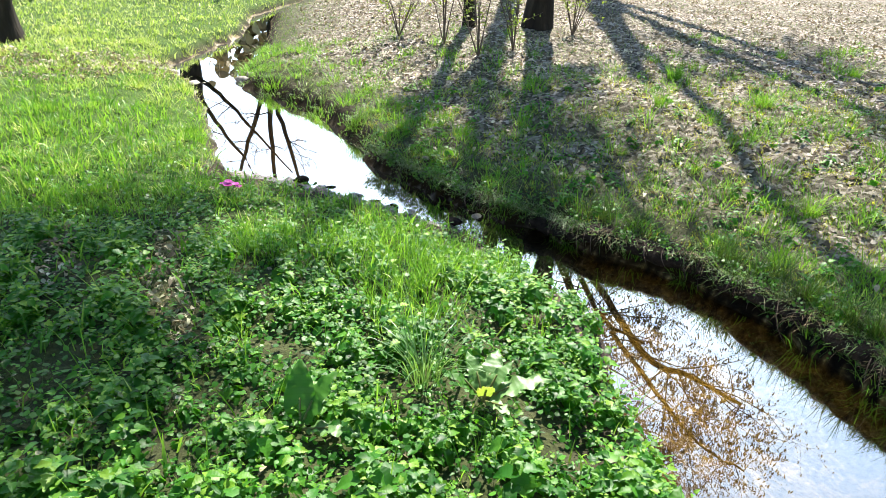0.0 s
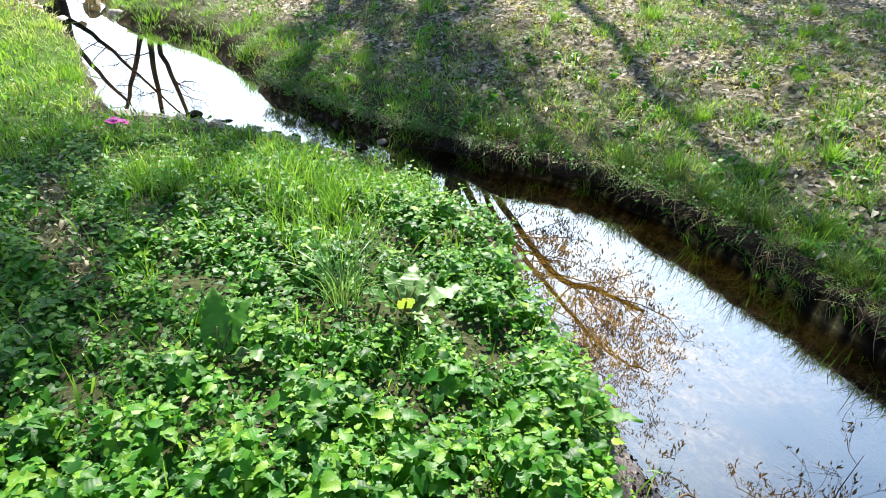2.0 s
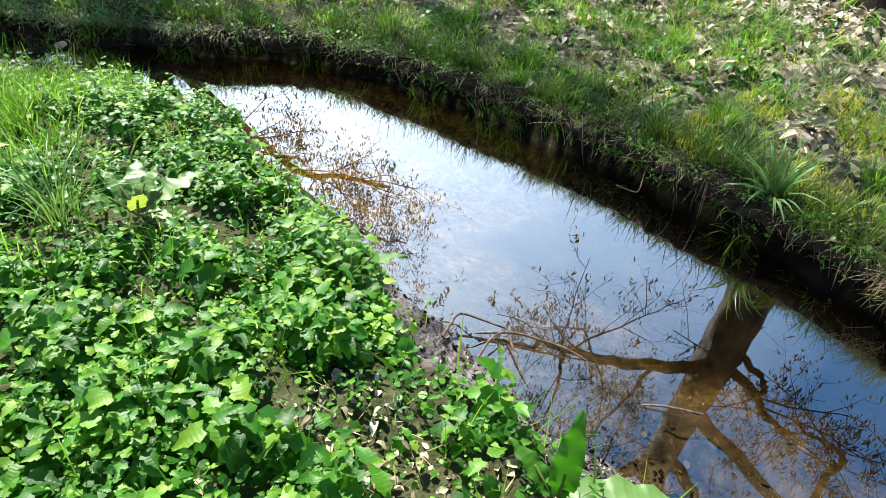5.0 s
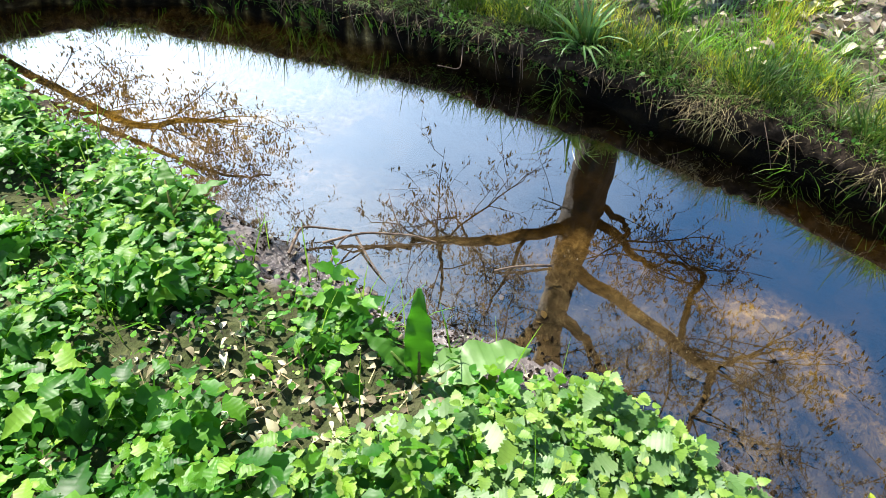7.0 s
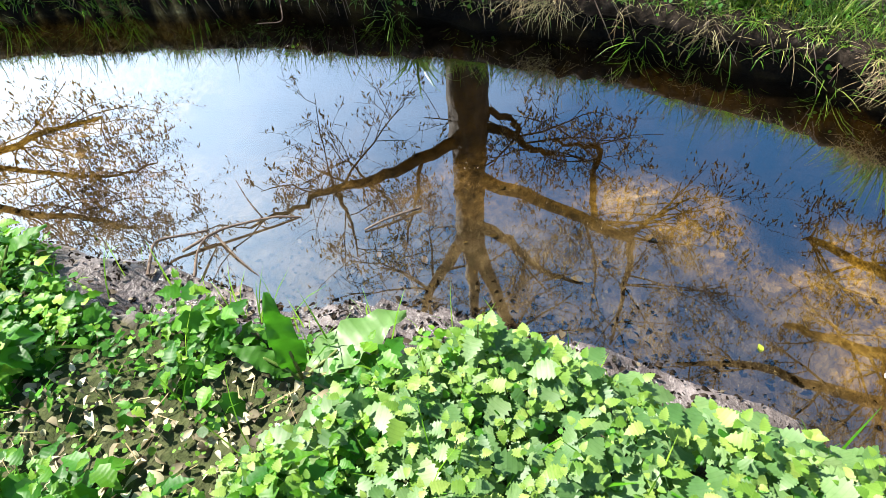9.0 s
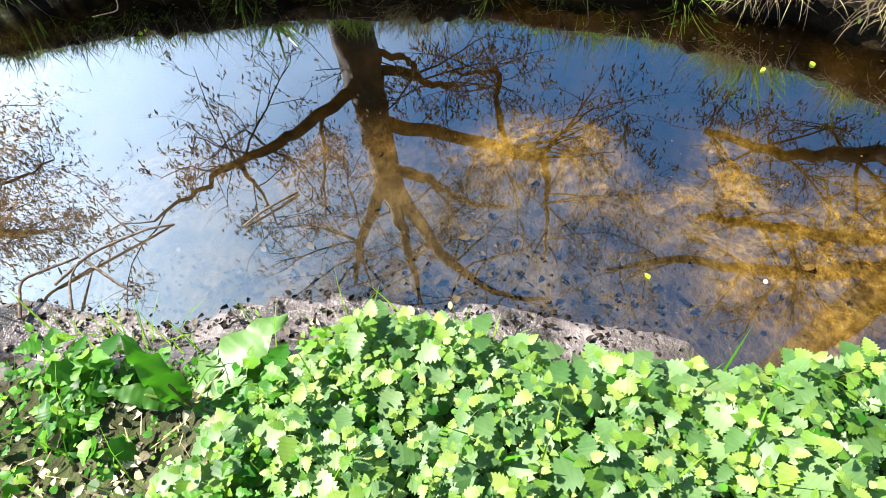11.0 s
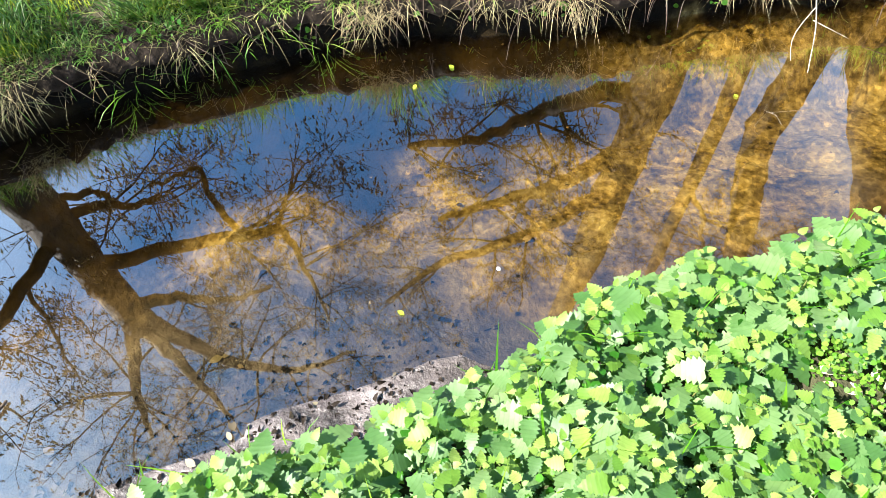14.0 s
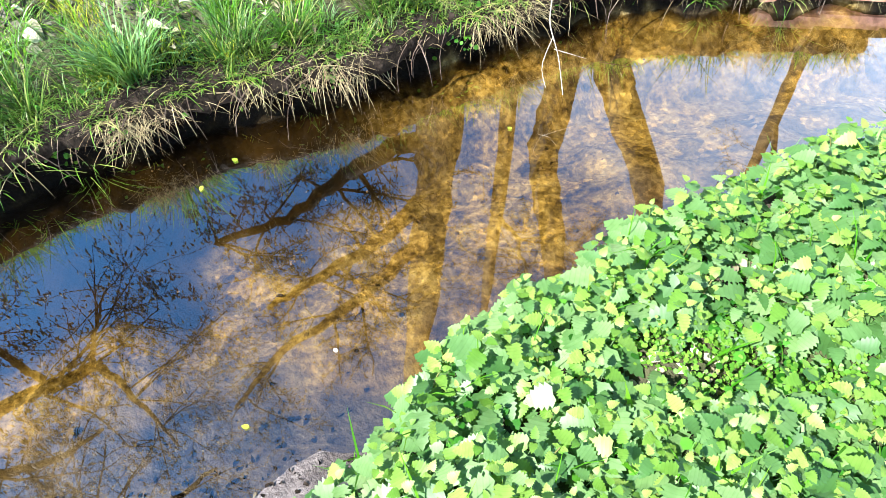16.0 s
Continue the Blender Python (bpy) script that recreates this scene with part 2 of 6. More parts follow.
BRICK = bark_like("old_brick", (0.16, 0.08, 0.06), (0.3, 0.16, 0.12), (0.42, 0.3, 0.25), 25.0, 0.6, 0.85, 1.0)

# soil, litter, mud and stream bed in one ground material, blended by masks that belong to the place, two of which also
# paint shade
GROUND, n, l, p, _ = shader("ground")
t1, t2, t3 = noise_node(n, l, 9.0, 8.0), noise_node(n, l, 45.0, 6.0), noise_node(n, l, 1.3, 4.0)
soil = ramp(n, [(0.3, (0.018, 0.013, 0.01)), (0.55, (0.045, 0.034, 0.026)), (0.8, (0.11, 0.088, 0.07))])
l.new(t1.outputs["Fac"], soil.inputs["Fac"])
turf = ramp(n, [(0.3, (0.018, 0.036, 0.008)), (0.55, (0.05, 0.09, 0.018)), (0.8, (0.15, 0.17, 0.06))])
l.new(t2.outputs["Fac"], turf.inputs["Fac"])
sand = ramp(n, [(0.36, (0.03, 0.021, 0.011)), (0.5, (0.15, 0.108, 0.062)), (0.64, (0.34, 0.265, 0.17))])
sandmix = mixed(n, l, "MIX", 0.5, t1.outputs["Fac"], t2.outputs["Fac"])
l.new(sandmix, sand.inputs["Fac"])
mud = ramp(n, [(0.35, (0.022, 0.018, 0.017)), (0.52, (0.085, 0.07, 0.067)), (0.75, (0.22, 0.19, 0.185))])
l.new(t1.outputs["Fac"], mud.inputs["Fac"])


def mask(key):
    a = n.new("ShaderNodeAttribute")
    a.attribute_name = key
    return a.outputs["Fac"]


col = mixed(n, l, "MIX", mask("turf"), soil.outputs["Color"], turf.outputs["Color"])
col = mixed(n, l, "MIX", mask("bed"), col, sand.outputs["Color"])
gold = ramp(n, [(0.38, (0.09, 0.06, 0.012)), (0.46, (0.25, 0.18, 0.05)), (0.53, (0.42, 0.32, 0.12)), (0.64, (0.6, 0.5, 0.26))])
l.new(sandmix, gold.inputs["Fac"])
fleck, fr_ = n.new("ShaderNodeTexVoronoi"), ramp(n, [(0.0, (0.02, 0.015, 0.011)), (0.4, (0.11, 0.09, 0.07)), (0.75, (0.28, 0.24, 0.2)), (1.0, (0.52, 0.47, 0.41))])
fco = n.new("ShaderNodeTexCoord")
grit, grs, grr = n.new("ShaderNodeTexVoronoi"), n.new("ShaderNodeSeparateColor"), ramp(n, [(0.0, (0.72, 0.7, 0.66)), (0.5, (1.0, 1.0, 0.98)), (0.92, (1.15, 1.15, 1.1)), (1.0, (1.6, 1.55, 1.4))])
grit.inputs["Scale"].default_value = 70.0
l.new(fco.outputs["Object"], grit.inputs["Vector"])
l.new(grit.outputs["Color"], grs.inputs[0])
l.new(grs.outputs[0], grr.inputs["Fac"])
col = mixed(n, l, "MIX", mask("gold"), col, mixed(n, l, "MULTIPLY", 1.0, gold.outputs["Color"], grr.outputs["Color"]))
l.new(fco.outputs["Object"], fleck.inputs["Vector"])
fleck.inputs["Scale"].default_value = 38.0
fsep = n.new("ShaderNodeSeparateColor")
l.new(fleck.outputs["Color"], fsep.inputs[0])
l.new(fsep.outputs[0], fr_.inputs["Fac"])
slab, slr, sls = n.new("ShaderNodeTexVoronoi"), ramp(n, [(0.0, (0.55, 0.55, 0.55)), (0.5, (0.95, 0.95, 0.95)), (1.0, (1.25, 1.22, 1.15))]), n.new("ShaderNodeSeparateColor")
warp = mixed(n, l, "ADD", 0.12, fco.outputs["Object"], t1.outputs["Color"])
l.new(warp, slab.inputs["Vector"])
slab.inputs["Scale"].default_value = 15.0
l.new(slab.outputs["Color"], sls.inputs[0])
l.new(sls.outputs[1], slr.inputs["Fac"])
col = mixed(n, l, "MULTIPLY", mask("bed"), col, slr.outputs["Color"])
col = mixed(n, l, "MIX", mask("litter"), col, fr_.outputs["Color"])
# dark silt of the deep pool, and shade painted along the far shore
silt_shade = ramp(n, [(0.35, (0.006, 0.004, 0.0015)), (0.7, (0.045, 0.028, 0.008))])
l.new(t1.outputs["Fac"], silt_shade.inputs["Fac"])
col = mixed(n, l, "MIX", mask("silt_shade"), col, silt_shade.outputs["Color"])
col = mixed(n, l, "MIX", mask("mud"), col, mud.outputs["Color"])
# near black stands for the deep shade below the undercut lip
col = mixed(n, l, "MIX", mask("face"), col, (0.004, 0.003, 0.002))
l.new(col, p.inputs["Base Color"])
wet = n.new("ShaderNodeMapRange")
wet.inputs["To Min"].default_value, wet.inputs["To Max"].default_value = 0.95, 0.24
l.new(mask("mud"), wet.inputs["Value"])
l.new(wet.outputs[0], p.inputs["Roughness"])
both = mixed(n, l, "MIX", 0.4, t1.outputs["Fac"], t2.outputs["Fac"])
gloss = n.new("ShaderNodeMath")
gloss.operation, gloss.inputs[1].default_value, gloss.inputs[2].default_value = "MULTIPLY_ADD", 0.4, 0.08
l.new(mask("mud"), gloss.inputs[0])
l.new(gloss.outputs[0], p.inputs["Specular IOR Level"])
bumped(n, l, both, p, 1.0, 0.03)

# clear brownish stream water: see-through with a mirror of its own
WATER, n, l, p, out = shader("stream_water")
n.remove(p)
lw, pw, ml, gl, tr, mx = (n.new("ShaderNode" + k) for k in ("LayerWeight", "Math", "Math", "BsdfGlossy", "BsdfTransparent", "MixShader"))
lw.inputs["Blend"].default_value = 0.5
pw.operation, pw.inputs[1].default_value = "POWER", 1.5
ml.operation, ml.inputs[1].default_value, ml.inputs[2].default_value = "MULTIPLY_ADD", 1.1, 0.25
l.new(lw.outputs["Facing"], pw.inputs[0])
l.new(pw.outputs[0], ml.inputs[0])
gl.inputs["Roughness"].default_value = 0.0
tr.inputs["Color"].default_value = (0.77, 0.68, 0.45, 1)
l.new(ml.outputs[0], mx.inputs["Fac"])
l.new(tr.outputs[0], mx.inputs[1])
l.new(gl.outputs[0], mx.inputs[2])
l.new(mx.outputs[0], out.inputs["Surface"])

# ---- shape of the land ----
FAR = np.array([(-6.0, -4.4), (-3.0, -4.2), (-1.0, -3.75), (0.3, -3.45), (0.95, -3.1), (1.39, -2.7), (1.7, -2.35), (1.95, -1.95), (2.07, -1.47), (2.16, -1.1), (2.3, -0.73), (2.4, -0.3), (2.43, 0.2),
                (2.41, 0.55), (2.32, 1.1), (2.18, 1.7), (1.99, 2.2), (1.78, 2.7), (1.47, 3.18), (1.0, 3.42), (0.64, 3.7), (0.3, 3.92), (-0.04, 4.25), (-0.44, 4.68), (-0.8, 5.5), (-1.32, 6.15), (-1.93, 6.66),
                (-2.12, 7.3), (-2.16, 7.8), (-2.26, 8.4), (-2.36, 9.0), (-2.5, 9.6), (-2.66, 10.4), (-2.92, 11.4), (-2.75, 13.0), (-2.6, 14.0), (-3.4, 18.0), (-3.0, 30.0)])
NEAR = np.array([(-6.0, -3.3), (-3.0, -3.1), (-1.0, -2.8), (-0.1, -2.75), (0.6, -2.55), (0.98, -2.25), (1.13, -1.95), (1.22, -1.6), (1.26, -1.2), (1.27, -0.7), (1.28, -0.35), (1.31, -0.05), (1.26, 0.25), (1.17, 0.6), (1.06, 1.1),
                 (0.96, 1.6), (0.89, 2.15), (0.88, 2.55), (0.64, 2.95), (0.36, 3.45), (-0.14, 3.68), (-0.68, 3.95), (-1.2, 4.1), (-1.42, 4.5), (-2.1, 6.0), (-2.45, 6.62), (-2.78, 6.9), (-2.95, 7.3),
                 (-2.9, 7.95), (-2.86, 8.7), (-2.8, 9.2), (-2.86, 9.8), (-2.98, 10.4), (-3.2, 11.4), (-3.0, 13.0), (-2.9, 14.0), (-3.8, 18.0), (-3.5, 30.0)])
RING = np.vstack([FAR, NEAR[::-1]])


def off_line(x, y, line):
    best = np.full(x.shape, 1e9)
    for (ax, ay), (bx, by) in zip(line[:-1], line[1:]):
        dx, dy = bx - ax, by - ay
        s = np.clip(((x - ax) * dx + (y - ay) * dy) / (dx * dx + dy * dy), 0, 1)
        best = np.minimum(best, np.hypot(x - ax - s * dx, y - ay - s * dy))
    return best


def in_stream(x, y):
    inside = np.zeros(x.shape, bool)
    for (ax, ay), (bx, by) in zip(RING, np.roll(RING, -1, 0)):
        cross = (ay > y) != (by > y)
        inside ^= cross & (x < (bx - ax) * (y - ay) / (by - ay if by != ay else 1e-9) + ax)
    return inside


def step(a, b, v):
    s = np.clip((v - a) / (b - a), 0, 1)
    return s * s * (3 - 2 * s)


def wobble(x, y, size, seed):
    """Smooth unevenness between about -1 and 1."""
    r = np.random.RandomState(seed)
    out = np.zeros(np.shape(x))
    for k in range(7):
        a, f, ph = r.uniform(0, 2 * np.pi), r.uniform(0.6, 1.8) / size, r.uniform(0, 2 * np.pi)
        out = out + np.sin(2 * np.pi * f * (x * np.cos(a) + y * np.sin(a)) + ph)
    return out / 3.0


def near_gate(y, a, b, soft):
    return step(a - soft, a + soft, y) * (1 - step(b - soft, b + soft, y))


def land(x, y):
    """Height, distance from either shore, inside the stream, on the far side."""
    x, y = np.asarray(x, float), np.asarray(y, float)
    xw, yw = x + 0.03 * wobble(x, y, 0.35, 3), y + 0.03 * wobble(x, y, 0.35, 4)
    df, dn, ins = off_line(xw, yw, FAR), off_line(xw, yw, NEAR), in_stream(xw, yw)
    far = df < dn
    up = step(2.4, 3.4, y)
    rim = 0.17 - 0.03 * up
    face = 0.09 + 0.06 * up
    zf = rim * step(0, 1, df / face) + 0.07 * step(0.05, 0.6, df) + 0.22 * step(0.35, 1.9, df) + 0.05 * np.clip(df - 1, 0, 5) + 0.02 * np.clip(df - 6, 0, 40)
    bar = near_gate(y, -0.45, 1.25, 0.25)
    zn = (1 - bar) * (0.19 - 0.07 * step(2.3, 3.2, y)) * step(0, 0.14, dn) + bar * (0.025 * step(0, 0.12, dn) + 0.165 * step(0.10, 0.26, dn)) + 0.08 * step(0.1, 0.7, dn) + 0.012 * np.clip(dn - 1, 0, 30)
    bump = 0.012 * wobble(x, y, 0.3, 5) + 0.006 * wobble(x, y, 0.09, 6)
    zn = zn + bar * step(0.02, 0.1, dn) * (1 - step(0.2, 0.4, dn)) * (0.009 * wobble(x, y, 0.11, 11) + 0.006 * wobble(x, y, 0.07, 12))
    out = np.where(far, zf, zn) + bump * step(0.02, 0.3, np.minimum(df, dn)) + 0.05 * wobble(x, y, 6.0, 7) * step(3, 8, np.minimum(df, dn))
    width = df + dn
    share = dn / np.maximum(width, 1e-6)
    riffle = near_gate(y, 3.55, 4.3, 0.12)
    deep = 0.035 + 0.15 * step(0.05, 0.75, share) - 0.08 * riffle - 0.03 * near_gate(y, 6.4, 7.2, 0.2)
    bed = -np.minimum(deep, 0.02 + 0.7 * np.minimum(df, dn * (0.16 * bar + 0.6 * (1 - bar)))) + 0.007 * wobble(x, y, 0.16, 8) + 0.02 * riffle * wobble(x, y, 0.14, 9)
    return np.where(ins, bed, out), df, dn, ins, far


def z_at(x, y):
    return land(x, y)[0]


def axis(stops, ratio=1.13, far_end=420.0):
    """Grid lines: fine within the stops, growing outwards."""
    a = []
    for (s, e, d) in stops:
        a += list(np.arange(s, e - d / 2, d))
    a.append(stops[-1][1])
    lo, hi, d0, d1 = [], [], stops[0][2], stops[-1][2]
    v = a[0]
    while v > -far_end:
        d0 *= ratio
        v -= d0
        lo.append(v)
    v = a[-1]
    while v < far_end:
        d1 *= ratio
        v += d1
        hi.append(v)
    return np.array(lo[::-1] + a + hi)


def mesh_from(name, verts, tris, smooth=True):
    me = bpy.data.meshes.new(name)
    verts, tris = np.asarray(verts, np.float32), np.asarray(tris, np.int32)
    k = tris.shape[1]
    me.vertices.add(len(verts))
    me.vertices.foreach_set("co", verts.ravel())
    me.loops.add(tris.size)
    me.loops.foreach_set("vertex_index", tris.ravel())
    me.polygons.add(len(tris))
    me.polygons.foreach_set("loop_start", np.arange(0, tris.size, k, dtype=np.int32))
    me.polygons.foreach_set("loop_total", np.full(len(tris), k, np.int32))
    me.polygons.foreach_set("use_smooth", np.full(len(tris), smooth))
    me.update(calc_edges=True)
    return me


def linked(name, verts, tris, material, parent=None, label="", smooth=True):
    me = mesh_from(name, verts, tris, smooth)
    me.materials.append(material)
    ob = new(name, me)
    ob.parent = parent
    if label:
        tagged(ob, label)
    return ob


gx = axis([(-3.6, -1.6, 0.06), (-1.6, 2.9, 0.036), (2.9, 4.2, 0.06)])
gy = axis([(-3.4, -2.2, 0.06), (-2.2, 4.4, 0.038), (4.4, 10.5, 0.07)])
GX, GY = np.meshgrid(gx, gy)
gz, gdf, gdn, gins, gfar = land(GX.ravel(), GY.ravel())
gxr, gyr = GX.ravel(), GY.ravel()
NX, NY = len(gx), len(gy)
idx = np.arange(NX * NY).reshape(NY, NX)
quads = np.stack([idx[:-1, :-1], idx[:-1, 1:], idx[1:, 1:], idx[1:, :-1]], -1).reshape(-1, 4)
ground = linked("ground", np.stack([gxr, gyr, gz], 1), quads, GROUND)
tagged(ground, "dark soil ground with turf banks and a sandy stream bed", "ground", kind="structure")
gd = np.minimum(gdf, gdn)


def litter_amount(x, y, df):
    """Where fallen leaves lie on the far bank."""
    slope = step(2.4, 3.0, y) * (1 - step(5.0, 6.3, y + 0.3 * wobble(x, y, 0.9, 87))) * (1 - step(2.6, 3.6, x))
    return step(0.18, 0.8, df) * (0.55 + 0.45 * step(-0.4, 0.5, wobble(x, y, 1.1, 21))) * (1 - 0.3 * slope)


turf_mask = np.where(gfar, 0.35 * step(0.05, 0.3, gdf) * (1 - 0.7 * litter_amount(gxr, gyr, gdf)), step(0.1 - 0.09 * step(3.8, 4.5, gyr), 0.5 - 0.36 * step(3.8, 4.5, gyr), gdn) * (0.4 + 0.6 * step(2.9, 3.5, gyr))) * (1 - gins)
turf_mask = np.maximum(turf_mask, step(9, 14, gd))
bar_mask = near_gate(gyr, -0.55, 1.35, 0.3) * (gdn < gdf)
mud_mask = np.clip(bar_mask * (1 - step(0.25, 0.55, gdn)) + 0.8 * gins * (1 - step(0.0, 0.06 + 0.16 * step(-0.8, -0.2, gyr), gdn)), 0, 1) * (gins | (gdn < 0.25))
mud_mask = np.maximum(mud_mask, gins * near_gate(gyr, 3.5, 4.4, 0.15) * 0.8)
share_mask = gdn / np.maximum(gdn + gdf, 1e-6)
silt_shade_mask = gins * near_gate(gyr + 0.15 * wobble(gxr, gyr, 0.6, 15), 0.2, 1.6, 0.3) * step(0.25, 0.6, share_mask + 0.08 * wobble(gxr, gyr, 0.4, 16))
# far-shore band: shade of bank and trees put into the bed colour
silt_shade_mask = np.maximum(silt_shade_mask, 1.0 * gins * step(0.52, 0.76, share_mask + 0.08 * wobble(gxr, gyr, 0.4, 16) + 0.15 * step(-0.9, -0.2, gyr)) * (1 - step(1.3, 2.1, gyr)) * step(-1.5, -1.0, gyr))
# the undercut's shade, painted on the wall above the water
silt_shade_mask = np.maximum(silt_shade_mask, gfar * ~gins * (1 - step(0.05, 0.14, gdf)))
gold_mask = gins * (1 - step(-0.15, 0.35, gyr + 0.12 * wobble(gxr, gyr, 0.5, 17))) * step(0.08, 0.3, share_mask + 0.1 * wobble(gxr, gyr, 0.35, 18)) * (0.65 + 0.35 * step(-0.4, 0.4, wobble(gxr, gyr, 0.5, 19)))
gold_mask = np.maximum(gold_mask, 0.95 * gins * near_gate(gyr, 1.8, 3.6, 0.3))
gold_mask = np.maximum(gold_mask, gins * step(6.6, 7.2, gyr))
# shade of the hollow, painted on the far bank's steep face
face_shade = gfar * ~gins * (1 - step(0.08, 0.15, gdf)) * (1 - 0.5 * step(2.6, 3.4, gyr))
flecks = gfar * ~gins * litter_amount(gxr, gyr, gdf) * 0.9
for key, v in (("face", face_shade), ("gold", gold_mask), ("litter", flecks), ("silt_shade", silt_shade_mask), ("turf", turf_mask), ("bed", gins * 1.0), ("mud", mud_mask)):
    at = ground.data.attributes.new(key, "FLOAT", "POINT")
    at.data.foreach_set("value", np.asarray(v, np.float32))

wx, wy = np.array([-8.0, 4.0, 4.0, -8.0]), np.array([-6.0, -6.0, 31.0, 31.0])
water = linked("water", np.stack([wx, wy, np.zeros(4)], 1), [(0, 1, 2, 3)], WATER)
tagged(water, "clear brown shallow stream water mirroring trees and sky", "water", kind="structure")


# ---- pieces of plants ----
rng = np.random.RandomState(11)


def spins(n, yaw=None, tilt=0.4, roll=0.3):
    """Random turns, n x 3 x 3: yaw about z, tilt about y (nose down), roll about x."""
    a = rng.uniform(0, 2 * np.pi, n) if yaw is None else yaw
    b = rng.normal(0, tilt, n) if np.isscalar(tilt) else tilt
    c = rng.normal(0, roll, n)
    ca, sa, cb, sb, cc, sc = np.cos(a), np.sin(a), np.cos(b), np.sin(b), np.cos(c), np.sin(c)
    o, z = np.ones(n), np.zeros(n)
    Z = np.stack([np.stack([ca, -sa, z], -1), np.stack([sa, ca, z], -1), np.stack([z, z, o], -1)], 1)
    Y = np.stack([np.stack([cb, z, sb], -1), np.stack([z, o, z], -1), np.stack([-sb, z, cb], -1)], 1)
    X = np.stack([np.stack([o, z, z], -1), np.stack([z, cc, -sc], -1), np.stack([z, sc, cc], -1)], 1)
    return Z @ Y @ X


def ribbed(ob, shape, count):
    """Keep each leaf's own coordinates on the mesh: along and across its midrib."""
    at = ob.data.attributes.new("rib", "FLOAT_VECTOR", "POINT")
    at.data.foreach_set("vector", np.tile(shape[0].astype(np.float32), (count, 1)).ravel())
    return ob


def strewn(shape, turns, sizes, places):
    """Many copies of one shape as one set of vertices and triangles."""
    v, f = shape
    out = np.einsum("nij,kj->nki", turns, v) * np.reshape(sizes, (-1, 1, 1)) + places[:, None, :]
    tri = f[None] + (np.arange(len(places)) * len(v))[:, None, None]
    return out.reshape(-1, 3), tri.reshape(-1, 3)


def gather(sets):
    vs, fs, k = [], [], 0
    for v, f in sets:
        vs.append(v)
        fs.append(f + k)
        k += len(v)
    return np.vstack(vs), np.vstack(fs)


def leaf_shape(width, teeth=0, rows=5, fold=0.25, droop=0.25, tooth=0.14, wide_at=0.75, stalk=0.0, pointed=False):
    """A leaf one long along x: ovate outline, optional teeth, folded on its midrib, tip drooping."""
    m = max(rows, 2 * teeth + 1)
    t = np.linspace(0, 1, m + 1)[1:-1]
    w = width * (np.sin(np.pi * t ** wide_at) ** 0.8 if not pointed else 2.3 * t ** 0.5 * (1 - t) ** 0.95)
    if teeth:
        out_ = np.arange(len(t)) % 2 == 0
        w = np.maximum(w + np.where(out_, tooth, -tooth) * np.sin(np.pi * t) ** 0.5 * 0.5, 0.01)
        t = np.where(out_, t + 0.25 / m, t)
    lift = lambda u: -droop * u ** 2
    mid = [(stalk, 0, 0)] + [(stalk + a, 0, lift(a)) for a in t] + [(stalk + 1, 0, lift(1.0))]
    left = [(stalk + a - (0.02 if teeth else 0), b, lift(a) + fold * b) for a, b in zip(t, w)]
    right = [(x, -y, z) for x, y, z in left]
    v = np.array(mid + left + right)
    k, q = len(t), []
    for off, flip in ((len(mid), 0), (len(mid) + k, 1)):
        tri = [(0, 1, off)]
        for i in range(k - 1):
            tri += [(i + 1, i + 2, off + i), (i + 2, off + i + 1, off + i)]
        tri += [(k, k + 1, off + k - 1)]
        q += [(a, c, b_) if flip else (a, b_, c) for a, b_, c in tri]
    return v, np.array(q)


def round_leaf(n=7, scallop=0.08, cup=0.12):
    """A small round leaf with a scalloped edge, stalk side at the origin."""
    a = np.linspace(0.25, 2 * np.pi - 0.25, n) + np.pi
    r = 0.5 * (1 + scallop * np.where(np.arange(n) % 2 == 0, 1, -1))
    v = [(0.12, 0, 0.0)] + [(0.5 + r_ * math.cos(q), r_ * math.sin(q), cup * (r_ * math.sin(q)) ** 2 * 2 - 0.05) for q, r_ in zip(a, r)]
    return np.array(v), np.array([(0, i, i + 1) for i in range(1, n)])


